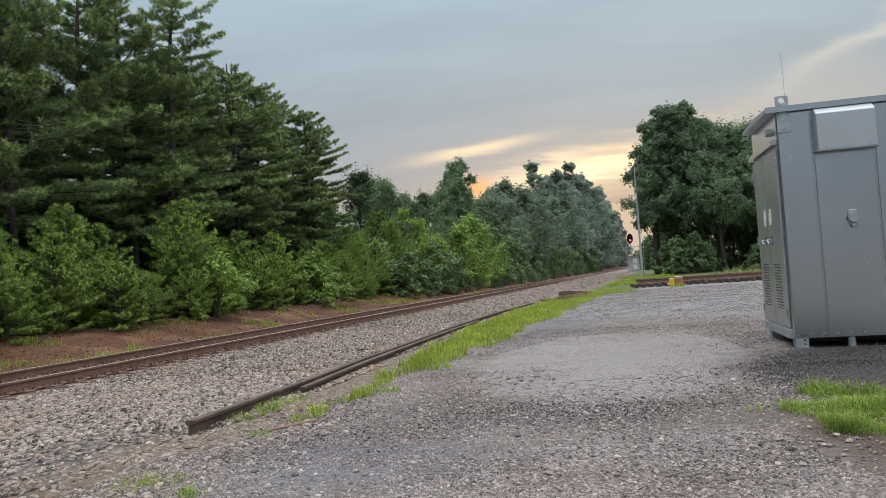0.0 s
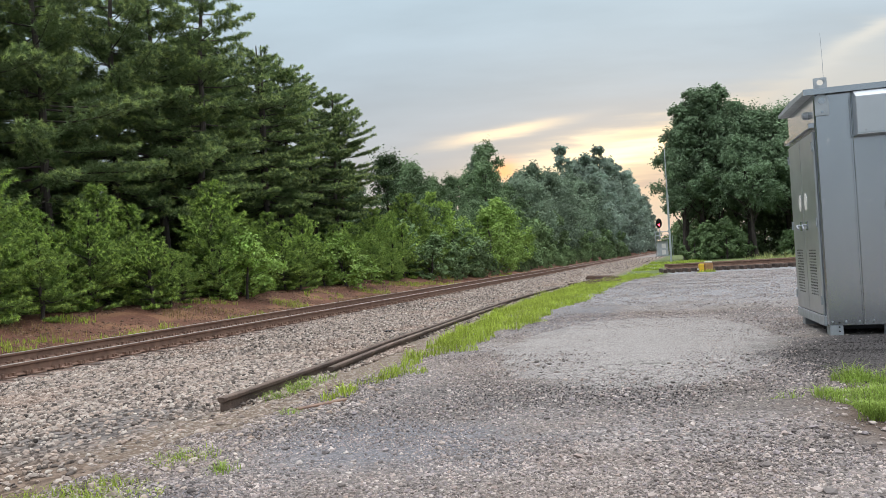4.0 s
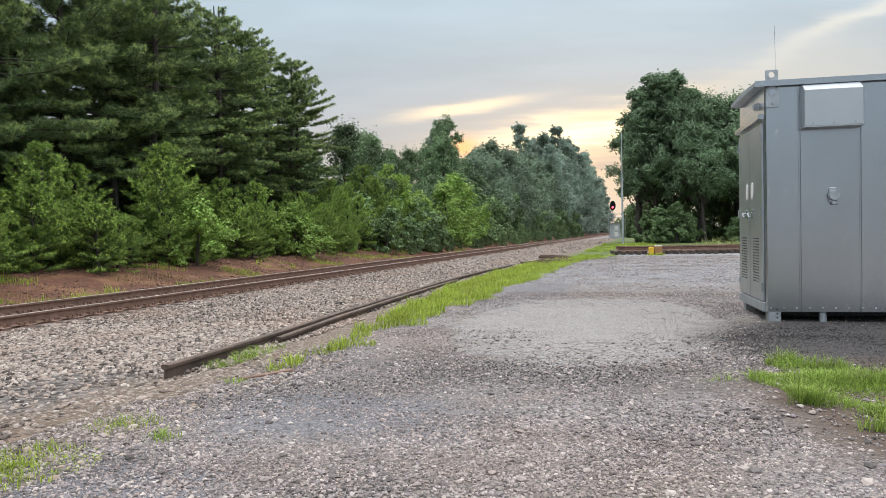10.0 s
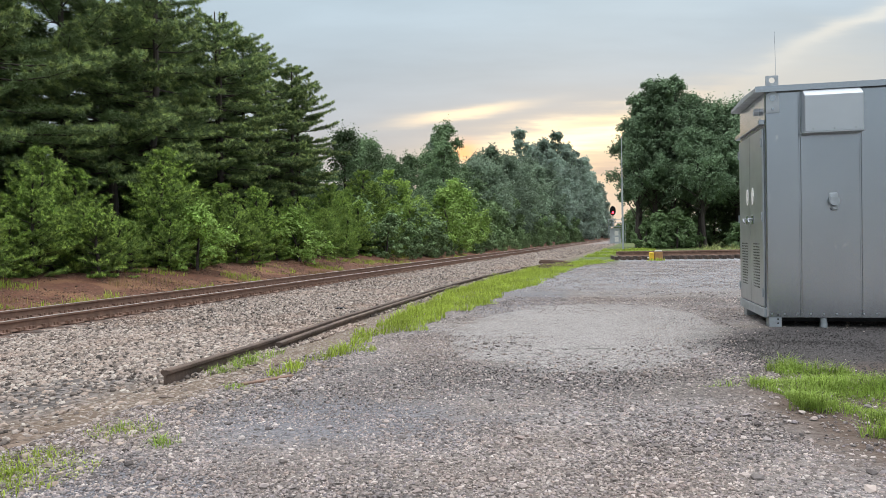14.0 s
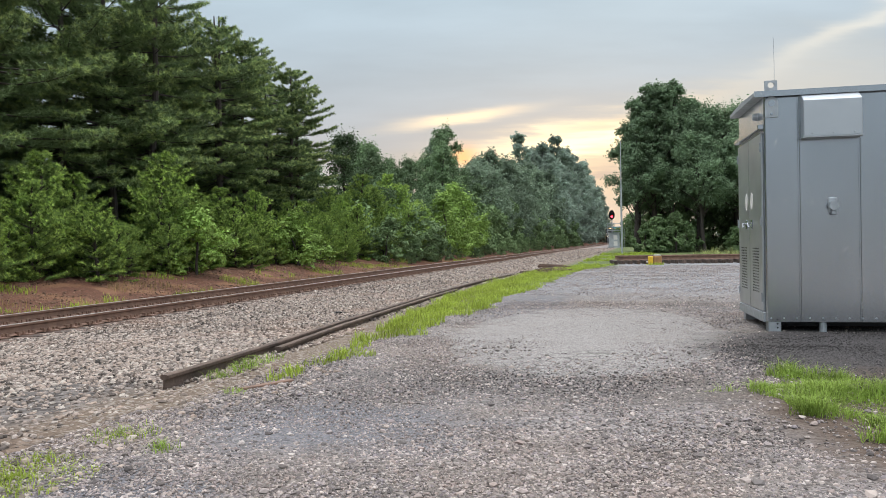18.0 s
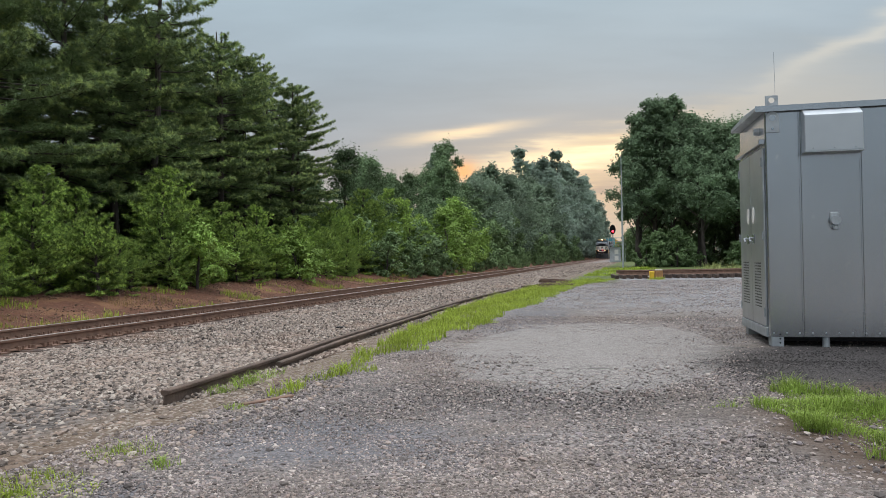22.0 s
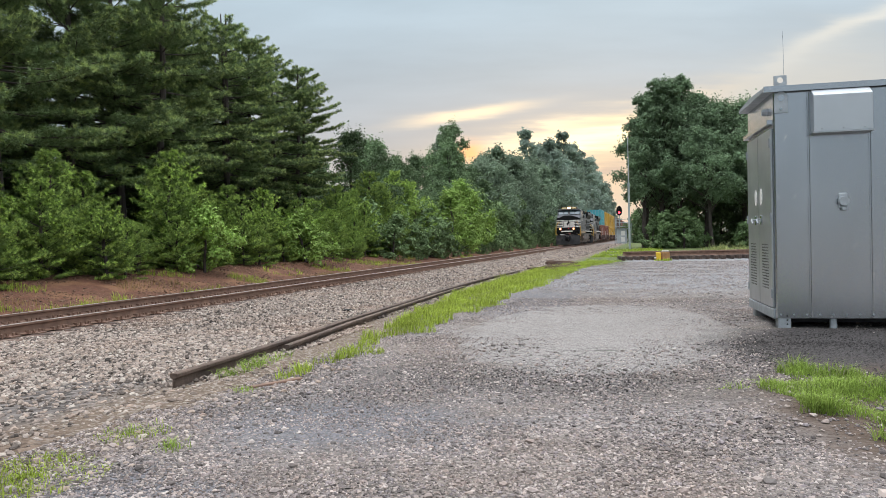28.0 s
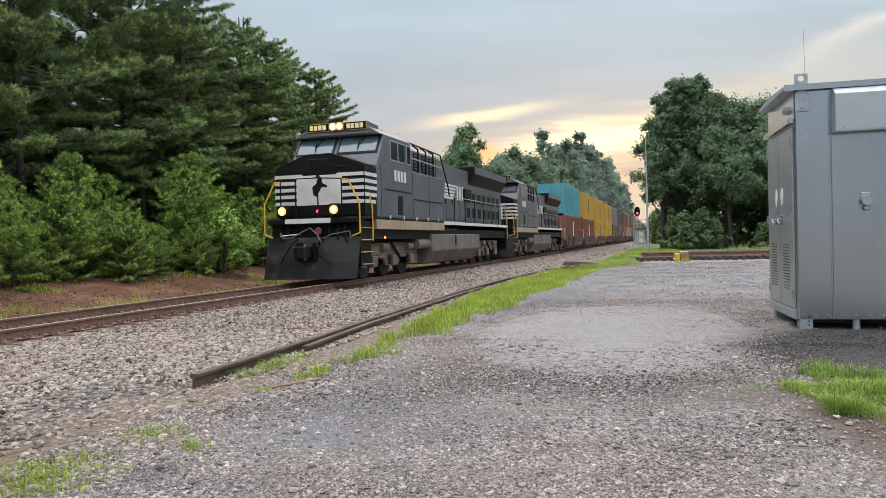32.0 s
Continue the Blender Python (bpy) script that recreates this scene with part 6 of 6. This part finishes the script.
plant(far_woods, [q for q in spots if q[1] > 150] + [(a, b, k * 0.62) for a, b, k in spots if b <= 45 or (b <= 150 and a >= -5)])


def across_the_yard(world_spots):
    out = []
    for wx, wy, k in world_spots:
        q = TRACK.inverted() @ Vector((wx, wy, 0))
        out.append((q.x, q.y, k))
    return out


# clump across the yard: tall narrow trees, broad ones with overhanging crowns, and a low dense growth behind and below
CLUMP = "clump across the yard"
tall_ones = [hardwood("hardwood_tree", "tall narrow leafy tree at the edge of the clump", "tree", CLUMP, h, 0.32, r, M_CLUMP, 36, 470, 0.145, 0.2) for h, r in ((14.2, 2.3), (14.4, 2.2))]
plant(tall_ones, across_the_yard(((16.9, 64.2, 0.80), (17.6, 66.0, 0.92), (18.6, 64.8, 1.02), (20.3, 65, 1.01), (19.4, 67, 0.98), (22.6, 67.5, 0.92))), (1.06, 1.10))
broad = [hardwood("hardwood_tree", "broad leafy hardwood tree with overhanging limbs", "tree", CLUMP, h, 0.40, r, M_CLUMP, 38, 460, 0.15, 0.2) for h, r in ((12.0, 3.3), (11.4, 3.1))]
plant(broad, across_the_yard(((21.9, 61.5, 0.84), (25.2, 61.8, 0.92), (22.6, 65, 1.08), (28.2, 62.5, 0.95), (26.3, 65.5, 1.06), (29.6, 66, 1.02), (32, 63, 1.0), (36, 64, 1.05))), (0.98, 1.02))
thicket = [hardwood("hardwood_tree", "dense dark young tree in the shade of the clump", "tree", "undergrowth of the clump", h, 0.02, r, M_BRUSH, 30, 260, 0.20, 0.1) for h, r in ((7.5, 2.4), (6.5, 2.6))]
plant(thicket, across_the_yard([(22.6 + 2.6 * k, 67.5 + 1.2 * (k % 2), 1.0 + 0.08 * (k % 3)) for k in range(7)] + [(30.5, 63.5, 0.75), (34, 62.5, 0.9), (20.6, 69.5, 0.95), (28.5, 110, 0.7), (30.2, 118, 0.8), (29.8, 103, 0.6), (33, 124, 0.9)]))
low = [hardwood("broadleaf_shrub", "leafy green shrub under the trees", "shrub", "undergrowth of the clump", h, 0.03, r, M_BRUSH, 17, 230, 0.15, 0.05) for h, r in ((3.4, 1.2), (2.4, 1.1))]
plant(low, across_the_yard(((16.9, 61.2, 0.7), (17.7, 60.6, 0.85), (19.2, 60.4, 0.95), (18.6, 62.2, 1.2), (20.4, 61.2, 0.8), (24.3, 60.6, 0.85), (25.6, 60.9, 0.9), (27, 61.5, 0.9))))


def blades(name, spots, height, width, mat, label, lean=0.35, rough=1.2):
    """Grass: each blade two bent pieces."""
    n = len(spots)
    x, y = np.array(spots).T
    z = ground_z(x, y)
    a = rng.uniform(0, 2 * np.pi, n)
    d = np.stack([np.cos(a), np.sin(a), np.zeros(n)], -1)
    s = np.stack([-np.sin(a), np.cos(a), np.zeros(n)], -1) * (width * rng.uniform(0.6, 1.3, n))[:, None] / 2
    tuft = np.array([noise.noise((p * 2.3, q * 2.3, 7)) for p, q in zip(x, y)])
    h = (height * rng.uniform(0.4, 1.25, n) * np.clip(0.85 + rough * tuft, 0.25, 1.5))[:, None]
    c = np.stack([x, y, z - 0.01], -1)
    up = np.array([0, 0, 1.0])
    k = lean * rng.uniform(0.2, 1.6, n)[:, None]
    mid = c + up * h * 0.6 + d * h * 0.25 * k
    tip = c + up * h * (1.0 - 0.18 * k) + d * h * 0.9 * k
    v = np.stack([c - s, c + s, mid + s * 0.8, mid - s * 0.8, tip], 1).reshape(-1, 3)
    i = np.arange(n) * 5
    f = [(q, q + 1, q + 2, q + 3) for q in i] + [(q + 3, q + 2, q + 4) for q in i]
    ob = raw(name, v, f, mat)
    ob.matrix_basis = TRACK
    return tagged(ob, label, "grass", kind="stuff")


def strip_edges(y):
    lo = np.interp(y, [5.6, 7.5, 9.0, 12, 15, 18, 22, 27, 30, 34.5], [7.0, 6.95, 6.72, 6.3, 6.1, 5.95, 5.9, 6.1, 6.8, 7.4])
    hi = np.interp(y, [5.6, 7.5, 10.5, 13.5, 18, 22, 27, 30, 34.5], [7.12, 7.12, 7.2, 7.42, 7.55, 7.6, 7.7, 8.2, 8.9])
    return lo, hi


ys = rng.uniform(5.6, 34.5, 150000)
lo, hi = strip_edges(ys)
xs = rng.uniform(5.8, 8.9, 150000)
wob = np.array([noise.noise((x * 1.3, y * 1.3, 4)) + 0.6 * noise.noise((x * 3.7, y * 3.1, 8)) for x, y in zip(xs, ys)])
ok = (xs > lo + 0.2 * wob) & (xs < hi + 0.36 * wob) & (rng.random(150000) < np.interp(ys, [5, 12, 34], [1, 0.8, 0.35]))
blades("grass_strip", np.stack([xs[ok], ys[ok]], -1), 0.125, 0.0075, M_GRASS, "strip of lush green grass beside the old rail", 0.75)


def clump(cx, cy, rx, ry, n, turn=0.0):
    a, r = rng.uniform(0, 2 * np.pi, n), rng.random(n) ** 0.8
    u, v = rx * r * np.cos(a), ry * r * np.sin(a)
    return np.stack([cx + u * math.cos(turn) - v * math.sin(turn), cy + u * math.sin(turn) + v * math.cos(turn)], -1)


def inside(p, corners):
    hit = np.zeros(len(p), bool)
    for (x0, y0), (x1, y1) in zip(corners, corners[1:] + corners[:1]):
        cross = (y0 > p[:, 1]) != (y1 > p[:, 1])
        hit ^= cross & (p[:, 0] < (x1 - x0) * (p[:, 1] - y0) / (y1 - y0 + 1e-9) + x0)
    return hit


EDGE = [(2.3, 5.4), (2.65, 5.75), (2.95, 6.15), (3.3, 5.95), (3.6, 5.45), (4.2, 5.2), (4.3, 4.0), (2.85, 3.8), (2.62, 4.35), (2.48, 4.95)]
spot = rng.uniform((2.0, 3.5), (4.5, 6.5), (46000, 2))
shift = np.array([[noise.noise((x * 2.2, y * 2.2, 2)), noise.noise((x * 2.2, y * 2.2, 12))] for x, y in spot])
thin = np.array([noise.noise((x * 3.4, y * 3.4, 5)) for x, y in spot])
spot = spot[inside(spot + 0.2 * shift + np.array([0.10, 0.0]), EDGE) & (thin + 0.35 * rng.random(len(spot)) > -0.22)]
tufts = np.concatenate([clump(2.3, 4.75, 0.10, 0.05, 60), clump(2.4, 4.1, 0.10, 0.07, 80), clump(2.05, 5.5, 0.2, 0.04, 50), clump(2.6, 3.8, 0.14, 0.1, 120)])
spot = np.concatenate([spot, tufts]) - np.array([-9.74, 2.65])
c15, s15 = math.cos(radians(15.206)), math.sin(radians(15.206))
patch = np.stack([spot[:, 0] * c15 - spot[:, 1] * s15, spot[:, 0] * s15 + spot[:, 1] * c15], -1)
blades("grass_patch", patch, 0.105, 0.0055, M_PATCH, "patch of bright grass in the gravel", 1.0)
weeds = np.concatenate([clump(6.98, 3.85, 0.20, 0.24, 120), clump(7.42, 3.62, 0.11, 0.09, 80), clump(6.98, 5.2, 0.12, 0.16, 90), clump(6.42, 6.3, 0.16, 0.7, 420), clump(6.4, 5.9, 0.14, 0.25, 110)])
corner = np.concatenate([clump(7.0, 3.0, 0.40, 0.42, 1100), clump(6.7, 2.6, 0.45, 0.4, 800), clump(6.98, 3.85, 0.22, 0.26, 120)])
blades("corner_grass", corner, 0.065, 0.0055, M_GRASS, "sparse low grass in the stony soil", 1.3)
blades("weeds", weeds, 0.072, 0.0055, M_PATCH, "thin green weeds in the stony soil", 1.1)
ys = 8 + 52 * rng.random(40000) ** 1.6
xs = rng.uniform(-6.6, -3.1, 40000)
wob = np.array([noise.noise((x * 0.5, y * 0.35, 9)) for x, y in zip(xs, ys)])
ok = (wob + 0.25 * (ys < 14.5) > 0.30) & (rng.random(40000) < 0.6)
blades("dry_grass", np.stack([xs[ok], ys[ok]], -1), 0.19, 0.009, M_DRY, "straw-coloured dry grass on the clay bank", 0.5)
ok = (wob < -0.22) & (wob > -0.4)
blades("bank_weeds", np.stack([xs[ok], ys[ok]], -1), 0.2, 0.012, M_GRASS, "green weeds on the clay bank", 0.5)
verge = np.stack([rng.uniform(7.0, 11.0, 16000), rng.uniform(33.5, 62, 16000)], -1)
wob = np.array([noise.noise((x * 0.5, y * 0.3, 6)) for x, y in verge])
verge = verge[wob > 0.06]
blades("verge_grass", verge, 0.16, 0.022, M_GRASS, "thin yellow-green grass on the verge of the line", 0.7)
far = np.stack([rng.uniform(13, 26, 9000), rng.uniform(39, 46, 9000)], -1)
wob = np.array([noise.noise((x * 0.6, y * 0.6, 5)) for x, y in far])
far = far[wob > 0.05]
blades("tall_grass", far, 0.5, 0.03, M_TALL, "tall grass behind the track panel", 0.5)

# ---------------------------------------------------------------- a bird that crosses the sky
bird = thing("bird", "small dark bird flying over the trees", "bird")
part("body", Shape().tube((0, -0.12, 0), (0, 0.02, 0.01), 0.015, 0.045, 8).tube((0, 0.02, 0.01), (0, 0.13, 0.02), 0.045, 0.012, 8), M_BLACK, bird)
for sx in (-1, 1):
    part("wing", Shape().prism([(0, 0.05), (sx * 0.12, 0.09), (sx * 0.24, 0.02), (sx * 0.12, -0.02), (0, -0.04)], 0.005, 0.015, "z"), M_BLACK, bird, m=pose(0, 0, 0.01, 0, -18 * sx, 0))
part("tail", Shape().prism([(-0.02, -0.11), (0.02, -0.11), (0.045, -0.2), (-0.045, -0.2)], 0.0, 0.008, "z"), M_BLACK, bird)
BIRD = [(0, 1.5, 106, 8.0), (11.4, 1.5, 106, 8.0), (12.0, -1.95, 78, 15.0), (12.4, -5.3, 75, 18.0), (12.7, -7.87, 75, 20.2), (12.9, -9.5, 75, 21.4), (13.1, -10.84, 75, 23.3), (13.3, -12.6, 75, 25.3),
        (14, -19, 74, 33), (18, -60, 60, 60), (32, -220, 20, 90)]
BIRD_ROWS = [(t, pose(x, y, z, 25, 0, 60)) for t, x, y, z in BIRD]

motions()
